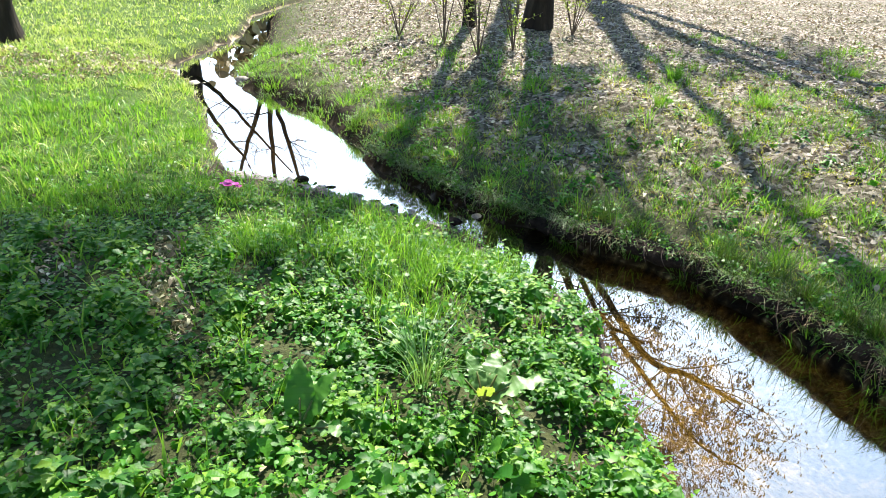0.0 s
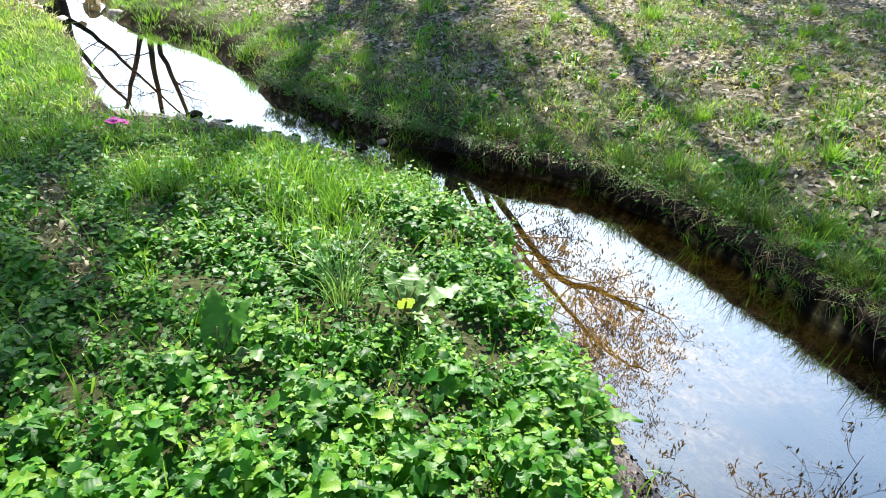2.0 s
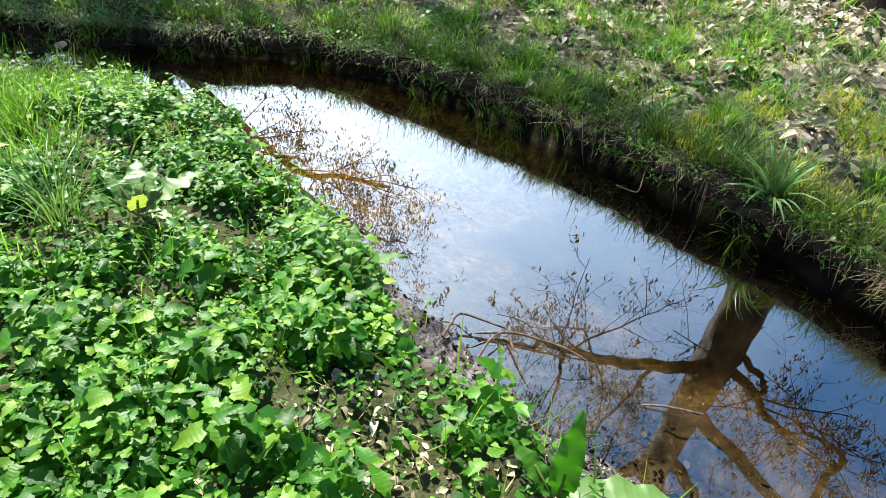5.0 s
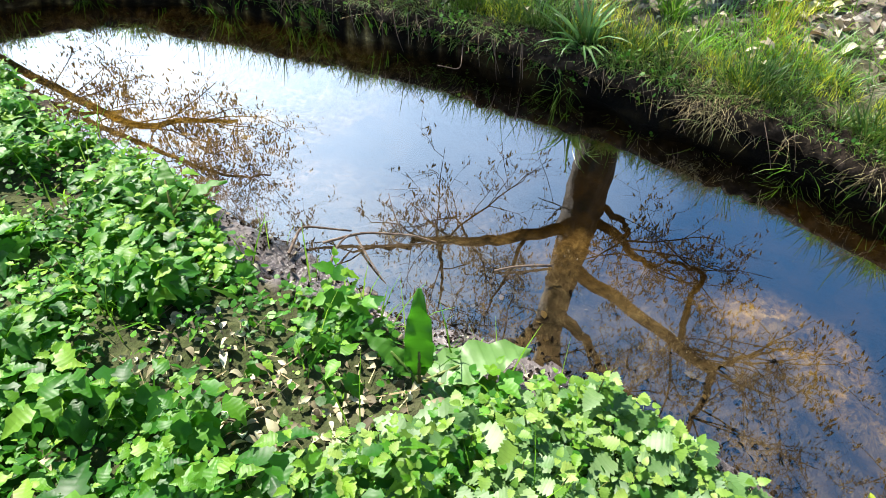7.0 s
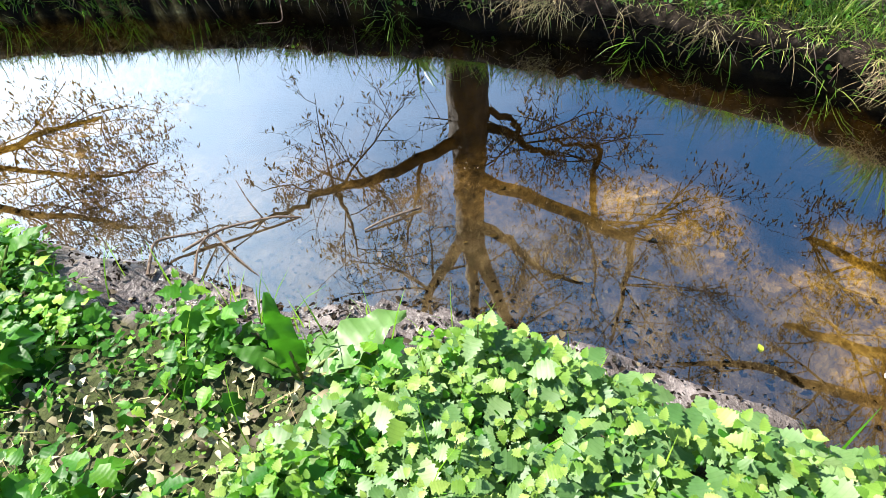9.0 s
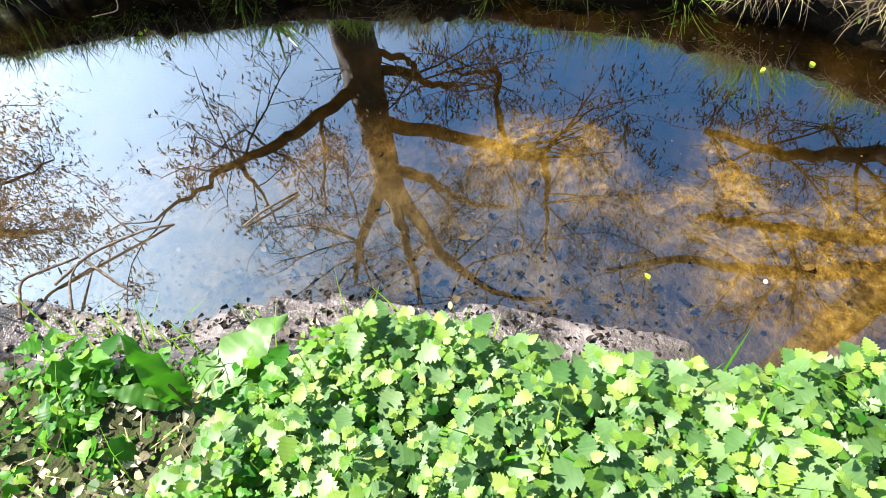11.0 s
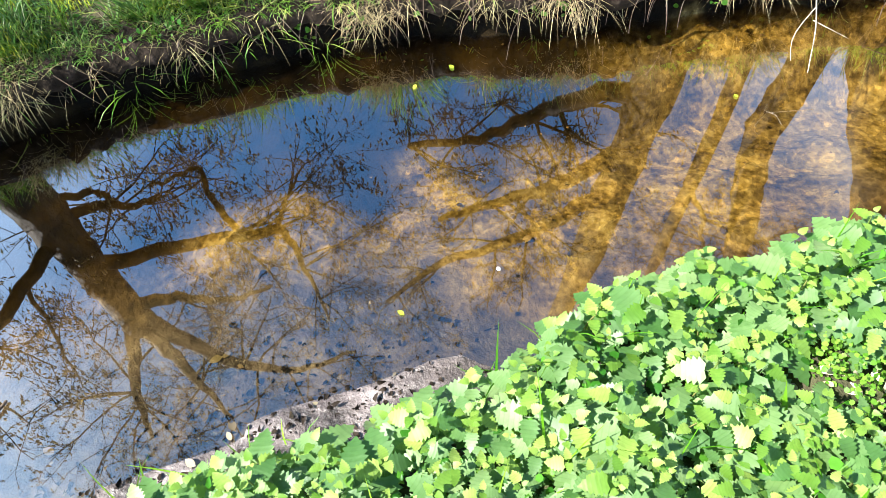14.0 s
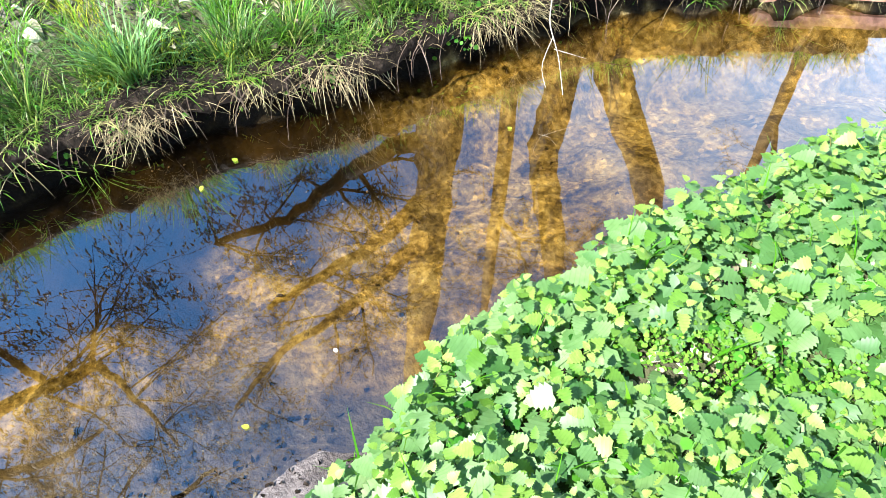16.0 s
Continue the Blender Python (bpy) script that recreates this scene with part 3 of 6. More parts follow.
def blades(x, y, z, height, width, lean, bend, yaw=None, segs=3):
    """Grass blades: tapered bent ribbons."""
    k = len(x)
    yaw = rng.uniform(0, 2 * np.pi, k) if yaw is None else yaw
    height, width, lean, bend = (np.broadcast_to(v, k) for v in (height, width, lean, bend))
    s = np.linspace(0, 1, segs + 1)
    ang = lean[:, None] + bend[:, None] * s[None]
    ds = height[:, None] / segs
    out = np.concatenate([np.zeros((k, 1)), np.cumsum(np.sin(ang[:, :-1]) * ds, 1)], 1)
    up = np.concatenate([np.zeros((k, 1)), np.cumsum(np.cos(ang[:, :-1]) * ds, 1)], 1)
    ux, uy = np.cos(yaw)[:, None], np.sin(yaw)[:, None]
    cx, cy, cz = x[:, None] + out * ux, y[:, None] + out * uy, z[:, None] + up
    tw = yaw + np.pi / 2 + rng.normal(0, 0.5, k)
    w = 0.5 * width[:, None] * np.array([0.8, 1.0, 0.75, 0.5][:segs])[None] if segs <= 4 else 0.5 * width[:, None] * (1 - 0.6 * s[None, :-1])
    px, py = np.cos(tw)[:, None], np.sin(tw)[:, None]
    a = np.stack([cx[:, :-1] + w * px, cy[:, :-1] + w * py, cz[:, :-1]], -1)
    b_ = np.stack([cx[:, :-1] - w * px, cy[:, :-1] - w * py, cz[:, :-1]], -1)
    tip = np.stack([cx[:, -1], cy[:, -1], cz[:, -1]], -1)[:, None]
    v = np.concatenate([a, b_, tip], 1)
    tri = []
    for i in range(segs - 1):
        tri += [(i, i + 1, segs + i), (i + 1, segs + i + 1, segs + i)]
    tri.append((segs - 1, 2 * segs, 2 * segs - 1))
    f = np.array(tri)[None] + (np.arange(k) * (2 * segs + 1))[:, None, None]
    return v.reshape(-1, 3), f.reshape(-1, 3)


@functools.lru_cache(None)
def tube_faces(rings, sides):
    f = []
    for i in range(rings - 1):
        for j in range(sides):
            q, e = i * sides + j, i * sides + (j + 1) % sides
            f += [(q, e, q + sides), (e, e + sides, q + sides)]
    last = (rings - 1) * sides
    f += [(last + j, last + (j + 1) % sides, rings * sides) for j in range(sides)]
    return np.array(f)


def tube(points, radii, sides=6):
    """A tapering limb along points."""
    p = np.asarray(points, float)
    r = np.broadcast_to(radii, len(p))
    d = np.gradient(p, axis=0)
    d /= np.linalg.norm(d, axis=1)[:, None] + 1e-9
    ref = np.where(np.abs(d[:, 2:3]) > 0.9, [[1.0, 0, 0]], [[0, 0, 1.0]])
    u = np.cross(d, ref)
    u /= np.linalg.norm(u, axis=1)[:, None] + 1e-9
    w = np.cross(d, u)
    a = np.linspace(0, 2 * np.pi, sides, endpoint=False)
    ring = p[:, None] + r[:, None, None] * (np.cos(a)[None, :, None] * u[:, None] + np.sin(a)[None, :, None] * w[:, None])
    v = np.vstack([ring.reshape(-1, 3), p[-1:] + d[-1:] * r[-1]])
    return v, tube_faces(len(p), sides)


def smooth_line(points, n):
    """A rounder line through the points."""
    p = np.asarray(points, float)
    s, t = np.linspace(0, len(p) - 1, n), np.arange(len(p))
    out = np.stack([np.interp(s, t, p[:, k]) for k in range(p.shape[1])], 1)
    for _ in range(2):
        out[1:-1] = 0.25 * out[:-2] + 0.5 * out[1:-1] + 0.25 * out[2:]
    return out


def scatter_xy(n, x0, x1, y0, y1, keep):
    """n random places in a box, kept by a chance that depends on the place."""
    x, y = rng.uniform(x0, x1, n), rng.uniform(y0, y1, n)
    z, df, dn, ins, far = land(x, y)
    ok = rng.uniform(0, 1, n) < keep(x, y, df, dn, ins, far)
    return x[ok], y[ok], z[ok], df[ok], dn[ok]


def near_line(x, y, line, r):
    return 1 - step(0.6 * r, 1.4 * r, off_line(x, y, np.array(line)))


def bare(x, y):
    """Trodden strips of soil and old leaves on the near bank."""
    a = near_line(x, y, [(-1.1, 2.85), (-0.93, 2.35), (-0.66, 1.88)], 0.08)
    b = near_line(x, y, [(-1.5, 2.62), (-1.35, 2.3)], 0.08)
    c = near_line(x, y, [(0.57, 0.84), (0.62, 0.55), (0.78, 0.47)], 0.13)
    d = near_line(x, y, [(0.92, -1.05), (0.84, -1.2)], 0.05)
    e = near_line(x, y, [(1.03, -1.31), (0.97, -1.4)], 0.03)
    return np.maximum.reduce([a, b, c, d, e]) * (0.8 + 0.2 * wobble(x, y, 0.15, 31))


def tall_grass(x, y):
    a = near_line(x, y, [(-0.6, 2.85), (-0.2, 2.95), (0.3, 2.8)], 0.28)
    b = near_line(x, y, [(0.0, 2.6), (0.05, 2.25)], 0.17)
    c = near_line(x, y, [(-1.9, 3.1), (-1.5, 3.2)], 0.25)
    return np.maximum.reduce([a, b, 0.8 * c])


def lawn(x, y):
    return step(2.9, 3.5, y + 0.25 * wobble(x, y, 0.8, 33))


# ---- trees on the far bank ----
def branchlets(start, way, length, radius, level, rnd, out, buds, droop=0.0, spread=0.9):
    """Grow a limb with its side twigs; fills out with tubes and buds with places."""
    k = 6 if level > 1 else 4
    pts, d = [np.array(start, float)], np.array(way, float) / np.linalg.norm(way)
    for i in range(k):
        d = d + rnd.normal(0, 0.16, 3) + np.array([0, 0, 0.06 - droop])
        d /= np.linalg.norm(d)
        pts.append(pts[-1] + d * length / k)
    pts = np.array(pts)
    rad = np.linspace(radius, radius * 0.35, len(pts))
    out.append(tube(pts, rad, 5 if level > 1 else 3))
    if level == 0:
        for q in pts[1:]:
            for _ in range(2):
                buds.append(q + rnd.normal(0, 0.012, 3))
        return
    for i in range(int((5, 7, 8)[min(level, 3) - 1])):
        s = rnd.uniform(0.2, 1.0)
        j = min(int(s * k), k - 1)
        at = pts[j] + (pts[j + 1] - pts[j]) * (s * k - j)
        side = np.cross(d, rnd.normal(0, 1, 3))
        side /= np.linalg.norm(side) + 1e-9
        branchlets(at, d * 0.6 + side * spread, length * rnd.uniform(0.35, 0.6), max(radius * 0.42, 0.0022), level - 1, rnd, out, buds, droop, spread)


def limb_from(points, r0, r1, rnd, out_twigs, buds, twigs=9, level=2, reach=0.7):
    """A main limb along given bends, and the twigs along its outer half."""
    p = smooth_line(points, 4 * len(points))
    p[1:-1] += rnd.normal(0, 0.012, p[1:-1].shape)
    for _ in range(twigs):
        i = rnd.randint(len(p) // 3, len(p))
        d = rnd.normal(0, 1, 3)
        d[2] = 0.35 * d[2] + 0.25
        branchlets(p[i], d, reach * rnd.uniform(0.5, 1.1), 0.35 * (r0 + (r1 - r0) * i / len(p)) * 0.6 + 0.003, level - 1, rnd, out_twigs, buds)
    return tube(p, np.linspace(r0, r1, len(p)), 9)


BUD_SHAPE = (np.array([(0, 0, 0), (0.12, 0.1, -0.4), (-0.12, 0.1, -0.4), (0, -0.12, -0.45), (0, 0, -1.0)]),
             np.array([(0, 1, 2), (0, 2, 3), (0, 3, 1), (1, 4, 2), (2, 4, 3), (3, 4, 1)]))


def tree(label, trunk, radii, limbs, seed, crown=(), bud_size=0.022, bud_keep=1.0):
    """A bare spring tree: trunk, main limbs, and a crown of twigs with buds."""
    rnd = np.random.RandomState(seed)
    base = np.array(trunk[0], float)
    top = new("tree")
    top.location = base
    tagged(top, label, "tree")
    tp = smooth_line(trunk, 26)
    tr = np.interp(np.linspace(0, 1, 26), np.linspace(0, 1, len(radii)), radii)
    tr = tr * (1 + 0.05 * rnd.normal(0, 1, 26)) + 0.35 * radii[0] * np.exp(-np.linspace(0, 26, 26))
    v, f = tube(tp, tr, 14)
    v = v + 0.06 * radii[0] * rnd.normal(0, 1, v.shape)
    linked("trunk", v - base, f, BARK, top)
    twigs, buds = [], []
    for pts, r0, r1, n, reach in limbs:
        v, f = limb_from(pts, r0, r1, rnd, twigs, buds, n, 3, reach)
        linked("limb", v - base, f, BARK, top)
    for at, way, length, radius in crown:
        branchlets(at, way, length, radius, 3, rnd, twigs, buds)
    if twigs:
        v, f = gather(twigs)
        tagged(linked("twigs", v - base, f, BARK, top, "fine bare twigs"), kind="stuff")
    if buds:
        q = np.array(buds)
        q = q[rnd.uniform(0, 1, len(q)) < bud_keep]
        k = len(q)
        v, f = strewn(BUD_SHAPE, spins(k, None, 0.35, 0.35), bud_size * rnd.uniform(0.6, 1.6, k), q)
        tagged(linked("buds", v - base, f, BUD, top, "small brown buds and catkins"), kind="stuff")
    return top


def around(base, az, out, up):
    """A place beside a tree: metres out towards a heading (degrees from +y to +x) and up."""
    return (base[0] + out * math.sin(radians(az)), base[1] + out * math.cos(radians(az)), base[2] + up)


def seat(x, y, sink=0.05):
    return (x, y, float(z_at(np.array([x]), np.array([y]))[0]) - sink)


# the alder straight across the water
def farther(p, k=1.1):
    """Move a place out along the line of sight of its mirror image."""
    return (0.635 + k * (p[0] - 0.635), -0.33 + k * (p[1] + 0.33), -1.45 + k * (p[2] + 1.45))


A = seat(4.1, 1.75)
tree("bare grey-brown alder with catkins on the far bank", [A, farther((3.83, 1.63, 1.66)), farther((3.81, 1.67, 2.4)), farther((3.77, 1.73, 3.35))], [0.185, 0.165, 0.143, 0.132],
     [([farther((3.78, 1.68, 2.1)), farther((3.31, 2.0, 2.09)), farther((2.99, 2.12, 1.95)), farther((2.79, 2.17, 1.83)), farther((2.57, 2.22, 1.76)), farther((2.15, 2.26, 1.56))], 0.055, 0.008, 9, 0.85),
      ([farther((2.79, 2.17, 1.83)), farther((2.88, 2.16, 2.13)), farther((2.88, 2.23, 2.73))], 0.022, 0.006, 6, 0.85),
      ([farther((3.87, 1.56, 1.8)), farther((3.99, 1.35, 1.98)), farther((3.99, 1.33, 2.1))], 0.03, 0.025, 1, 0.51),
      ([farther((3.84, 1.6, 1.98)), farther((4.03, 1.37, 2.15)), farther((4.08, 1.27, 2.35)), farther((4.16, 1.09, 2.38))], 0.045, 0.02, 8, 0.85),
      ([farther((3.82, 1.62, 2.5)), farther((3.8, 1.03, 2.59)), farther((3.66, 0.33, 2.51))], 0.065, 0.04, 8, 0.85),
      ([farther((3.66, 0.33, 2.51)), farther((3.67, 0.28, 2.98)), farther((3.66, 0.34, 4.06))], 0.035, 0.012, 10, 1.02),
      ([farther((3.66, 0.33, 2.51)), farther((3.68, 0.23, 2.3)), farther((3.62, -0.01, 1.91))], 0.02, 0.006, 8, 0.85),
      ([farther((3.79, 0.63, 2.55)), farther((3.92, 0.72, 2.33)), farther((4.08, 0.7, 2.11)), farther((4.13, 0.88, 2.22)), farther((4.15, 1.11, 2.26))], 0.03, 0.01, 9, 0.77),
      ([farther((3.49, 1.87, 2.09)), farther((3.41, 1.97, 2.53)), farther((3.28, 2.11, 3.17))], 0.02, 0.006, 9, 0.85),
      ([farther((3.77, 1.73, 3.2)), farther((3.52, 2.07, 3.93)), farther((3.35, 2.25, 4.6))], 0.075, 0.02, 10, 1.36),
      ([farther((3.77, 1.72, 3.2)), farther((3.75, 1.76, 4.34)), farther((3.7, 1.8, 5.6))], 0.085, 0.02, 12, 1.36),
      ([farther((3.78, 1.7, 3.2)), farther((3.91, 1.5, 4.67)), farther((4.12, 1.05, 5.89)), farther((4.31, 0.41, 6.22))], 0.085, 0.02, 12, 1.36),
      ([farther((3.8, 1.66, 3.1)), farther((3.96, 1.41, 3.41)), farther((4.05, 1.23, 3.82)), farther((4.21, 0.79, 4.08))], 0.065, 0.015, 10, 1.02)],
     5, bud_size=0.045, bud_keep=0.3)

# the trees upstream
T = seat(1.04, 8.3)
tree("brown tree trunk on the leaf-strewn bank upstream", [T, around(T, 90, 0.03, 2), around(T, 90, 0.0, 4), around(T, 90, 0.1, 6)], [0.145, 0.13, 0.11, 0.06],
     [([around(T, 90, 0.0, 3.4), around(T, 300, 0.5, 4.6), around(T, 300, 0.9, 6.0)], 0.06, 0.02, 6, 0.8),
      ([around(T, 90, 0.0, 3.8), around(T, 60, 0.6, 5.0), around(T, 60, 1.0, 6.4)], 0.06, 0.02, 6, 0.8)],
     8, bud_size=0.03)
T2 = seat(2.5, 14.5)


def beyond(*p, k=1.5):
    """Move a place out along the line of sight of its mirror image."""
    return (0.19 + k * (p[0] - 0.19), k * p[1], -1.65 + k * (p[2] + 1.65))


tree("bare brown alder with long limbs reaching over the bank", [T2, around(T2, 190, 0.1, 3), around(T2, 190, 0.15, 6), around(T2, 190, 0.2, 10)], [0.27, 0.24, 0.2, 0.09],
     [([around(T2, 190, 0.1, 3.6), beyond(2.3, 7.9, 2.75), beyond(2.64, 6.65, 2.92), beyond(3.02, 6.5, 2.9), beyond(3.62, 6.3, 3.12)], 0.085, 0.03, 26, 1.5),
      ([around(T2, 190, 0.1, 4.2), beyond(2.17, 7.6, 3.3), beyond(2.5, 6.8, 3.8), beyond(2.88, 6.65, 4.15), beyond(3.27, 6.5, 4.75)], 0.09, 0.03, 26, 1.6),
      ([around(T2, 190, 0.1, 3.2), beyond(1.9, 7.6, 2.4), beyond(2.1, 6.9, 2.55), beyond(2.5, 6.6, 2.6)], 0.07, 0.02, 16, 1.3),
      ([beyond(2.3, 7.3, 2.9), beyond(2.9, 6.9, 3.5), beyond(3.4, 6.6, 4.0), beyond(3.9, 6.3, 4.1)], 0.05, 0.015, 18, 1.5),
      # high limb added out of view to shade the far bank's rim
      ([around(T2, 190, 0.15, 6.4), (2.6, 11.2, 8.3), (2.85, 9.8, 9.1), (3.1, 9.2, 9.4)], 0.08, 0.03, 13, 1.0)],
     21, bud_size=0.075, bud_keep=0.4)
# tree added out of view so that its crown shades the far bank
N1 = seat(1.06, 13.4)
tree("unseen tall bare tree, its dense twiggy crown added to shade the bank", [N1, around(N1, 90, 0.03, 4), around(N1, 90, 0.0, 8), around(N1, 90, 0.05, 12)], [0.17, 0.15, 0.12, 0.05],
     [([around(N1, 0, 0.02, 8.0), around(N1, 260, 0.5, 9.4), around(N1, 260, 0.9, 10.6)], 0.06, 0.02, 9, 0.8),
      ([around(N1, 0, 0.02, 8.6), around(N1, 80, 0.4, 9.8), around(N1, 80, 0.6, 10.4)], 0.06, 0.02, 9, 0.8)], 22, bud_size=0.1, bud_keep=0.28,
     crown=[(around(N1, 90, 0.02, 8.5 + 0.5 * k), (math.cos(2.4 * k), 0.5 * math.sin(2.4 * k), 0.3), 1.0, 0.03) for k in range(7)])
T0 = seat(0.25, 8.3)
tree("slim tall bare tree beside the leaf-strewn bank", [T0, around(T0, 270, 0.05, 2.5), around(T0, 270, 0.25, 6), around(T0, 270, 0.5, 9.5)], [0.065, 0.06, 0.05, 0.02],
     # high limbs and large buds added out of view to shade the near bank
     [([around(T0, 270, 0.1, 4.2), (-0.9, 8.2, 6.4), (-1.6, 8.0, 8.2)], 0.04, 0.015, 26, 1.3),
      ([around(T0, 270, 0.2, 5.2), (-1.2, 8.6, 7.4), (-2.2, 8.6, 9.0)], 0.04, 0.015, 26, 1.3),
      ([around(T0, 270, 0.2, 6.0), (-0.4, 8.0, 7.8), (-0.9, 7.8, 9.6)], 0.03, 0.015, 20, 1.2),
      ([around(T0, 270, 0.2, 5.0), (-1.6, 8.2, 6.6), (-2.6, 8.1, 7.6)], 0.03, 0.015, 24, 1.2)], 9, bud_size=0.08, bud_keep=0.5)
TL = seat(-4.62, 7.2)
tree("dark bare tree at the meadow's edge", [TL, around(TL, 90, 0.05, 2.5), around(TL, 90, 0.2, 6)], [0.17, 0.15, 0.06],
     [([around(TL, 0, 0.02, 2.6), around(TL, 60, 0.9, 4.0), around(TL, 60, 1.6, 5.5)], 0.06, 0.02, 7, 0.9),
      ([around(TL, 0, 0.02, 3.0), around(TL, 200, 0.7, 4.6), around(TL, 210, 1.2, 6.0)], 0.06, 0.02, 7, 0.9)], 10, bud_size=0.024)
TP = seat(-5.6, 14.6)
tree("dark tree trunk beyond the pool", [TP, around(TP, 90, 0.05, 3), around(TP, 90, 0.1, 7)], [0.24, 0.2, 0.08],
     [([around(TP, 90, 0.05, 1.6), (-4.7, 13.8, 1.9), (-4.1, 13.6, 2.45), (-3.2, 13.5, 3.4)], 0.055, 0.015, 4, 0.8),
      ([around(TP, 90, 0.05, 1.9), (-4.8, 13.7, 2.5), (-4.3, 13.5, 3.0), (-3.8, 13.5, 3.8)], 0.055, 0.015, 4, 0.8)], 24, bud_size=0.02, bud_keep=0.3)
TU = seat(-4.2, 16.6)
tree("forked bare tree beside the upper stream", [TU, around(TU, 250, 0.1, 1.2), around(TU, 250, 0.15, 2.0)], [0.17, 0.15, 0.13],
     [([around(TU, 250, 0.1, 1.5), (-4.3, 15.9, 2.8), (-4.25, 15.9, 4.26), (-4.1, 15.9, 6.8)], 0.08, 0.03, 5, 0.9),
      ([around(TU, 250, 0.1, 1.6), (-4.6, 15.9, 2.9), (-4.94, 15.7, 3.95), (-5.4, 15.6, 6.2)], 0.07, 0.03, 5, 0.9),
      ([around(TU, 250, 0.1, 1.6), (-4.1, 16.0, 2.9), (-3.77, 16.0, 3.98), (-3.3, 15.9, 6.0)], 0.07, 0.03, 5, 0.9)], 12, bud_size=0.02, bud_keep=0.3)


def reflected_row():
    """An unseen far row of brushwood beyond the meadow, added to be mirrored in the upper stream."""
    rnd = np.random.RandomState(77)
    k = 4200
    x = rnd.uniform(-16, 3, k)
    y = 28 + 1.2 * wobble(x, 0 * x, 5.0, 81) + rnd.normal(0, 0.9, k)
    top = 3.8 + 0.5 * wobble(x, 0 * x, 3.0, 82) + 0.3 * wobble(x, 0 * x, 0.8, 83)
    z = z_at(x, y) + top * rnd.uniform(0, 1, k) ** 0.8
    v, f = strewn(leaf_shape(0.34, 0, 4), spins(k, None, 0.9, 0.9), rnd.uniform(0.25, 0.6, k), np.stack([x, y, z], 1))
    return linked("brushwood", v, f, STRAW)


tagged(reflected_row(), "unseen brown row added beyond the meadow for the stream to mirror", "bushes", kind="stuff")

# the clump downstream
C = seat(2.96, -2.1)
tree("mossy leaning alder trunk in the downstream clump", [C, (3.0, -2.03, 1.43), (3.04, -1.97, 2.1), (3.13, -1.82, 3.54), (3.3, -1.6, 5.5)], [0.15, 0.125, 0.115, 0.11, 0.05],
     [([(3.0, -2.03, 1.4), (3.21, -1.66, 1.55), (3.31, -1.44, 1.7), (3.4, -1.14, 1.9), (3.48, -0.7, 1.85)], 0.065, 0.02, 14, 0.7),
      ([(3.03, -1.98, 1.95), (3.25, -1.58, 2.4), (3.39, -1.19, 2.63), (3.45, -0.8, 2.7)], 0.06, 0.02, 10, 0.7),
      ([(3.07, -1.9, 2.4), (3.29, -1.48, 3.05), (3.48, -0.75, 3.34), (3.49, -0.23, 3.72)], 0.06, 0.015, 10, 0.7)], 13, bud_size=0.035, bud_keep=0.4)
C2 = seat(2.74, -2.36)
tree("thin alder stem in the downstream clump", [C2, (2.76, -2.33, 1.59), (2.81, -2.27, 2.9), (2.85, -2.2, 4.5)], [0.05, 0.045, 0.04, 0.02],
     [([(2.8, -2.29, 2.14), (2.9, -2.6, 2.8), (2.9, -2.8, 3.6)], 0.025, 0.01, 10, 0.7)], 14, bud_size=0.018)
D = seat(2.9, -2.75)
tree("bent alder trunk in the downstream clump", [D, (2.83, -2.83, 1.42), (2.88, -2.78, 1.94), (2.85, -2.8, 2.33), (2.76, -2.88, 2.87), (2.6, -3.0, 5.0)], [0.13, 0.105, 0.1, 0.095, 0.09, 0.05],
     [([(2.84, -2.82, 2.4), (3.0, -3.2, 3.4), (3.1, -3.5, 4.6)], 0.05, 0.02, 9, 0.8)], 15, bud_size=0.018)
E_ = seat(2.86, -3.05)
tree("strongly leaning alder trunk in the downstream clump", [E_, (2.75, -3.15, 1.36), (2.65, -3.23, 1.7), (2.4, -3.38, 2.3), (2.2, -3.5, 3.4), (2.2, -3.6, 5.0)], [0.14, 0.115, 0.11, 0.105, 0.09, 0.05],
     [([(2.3, -3.45, 2.8), (2.0, -3.9, 3.6), (1.8, -4.2, 4.4)], 0.05, 0.02, 8, 0.8)], 16, bud_size=0.018)
F_ = seat(2.33, -4.64)
tree("slim young tree downstream", [F_, (2.31, -4.66, 1.59), (2.28, -4.67, 2.5), (2.25, -4.7, 4.5)], [0.06, 0.05, 0.045, 0.02],
     [([(2.28, -4.67, 2.4), (1.9, -4.5, 3.2), (1.7, -4.5, 4.0)], 0.025, 0.012, 7, 0.7)], 17, bud_size=0.018)


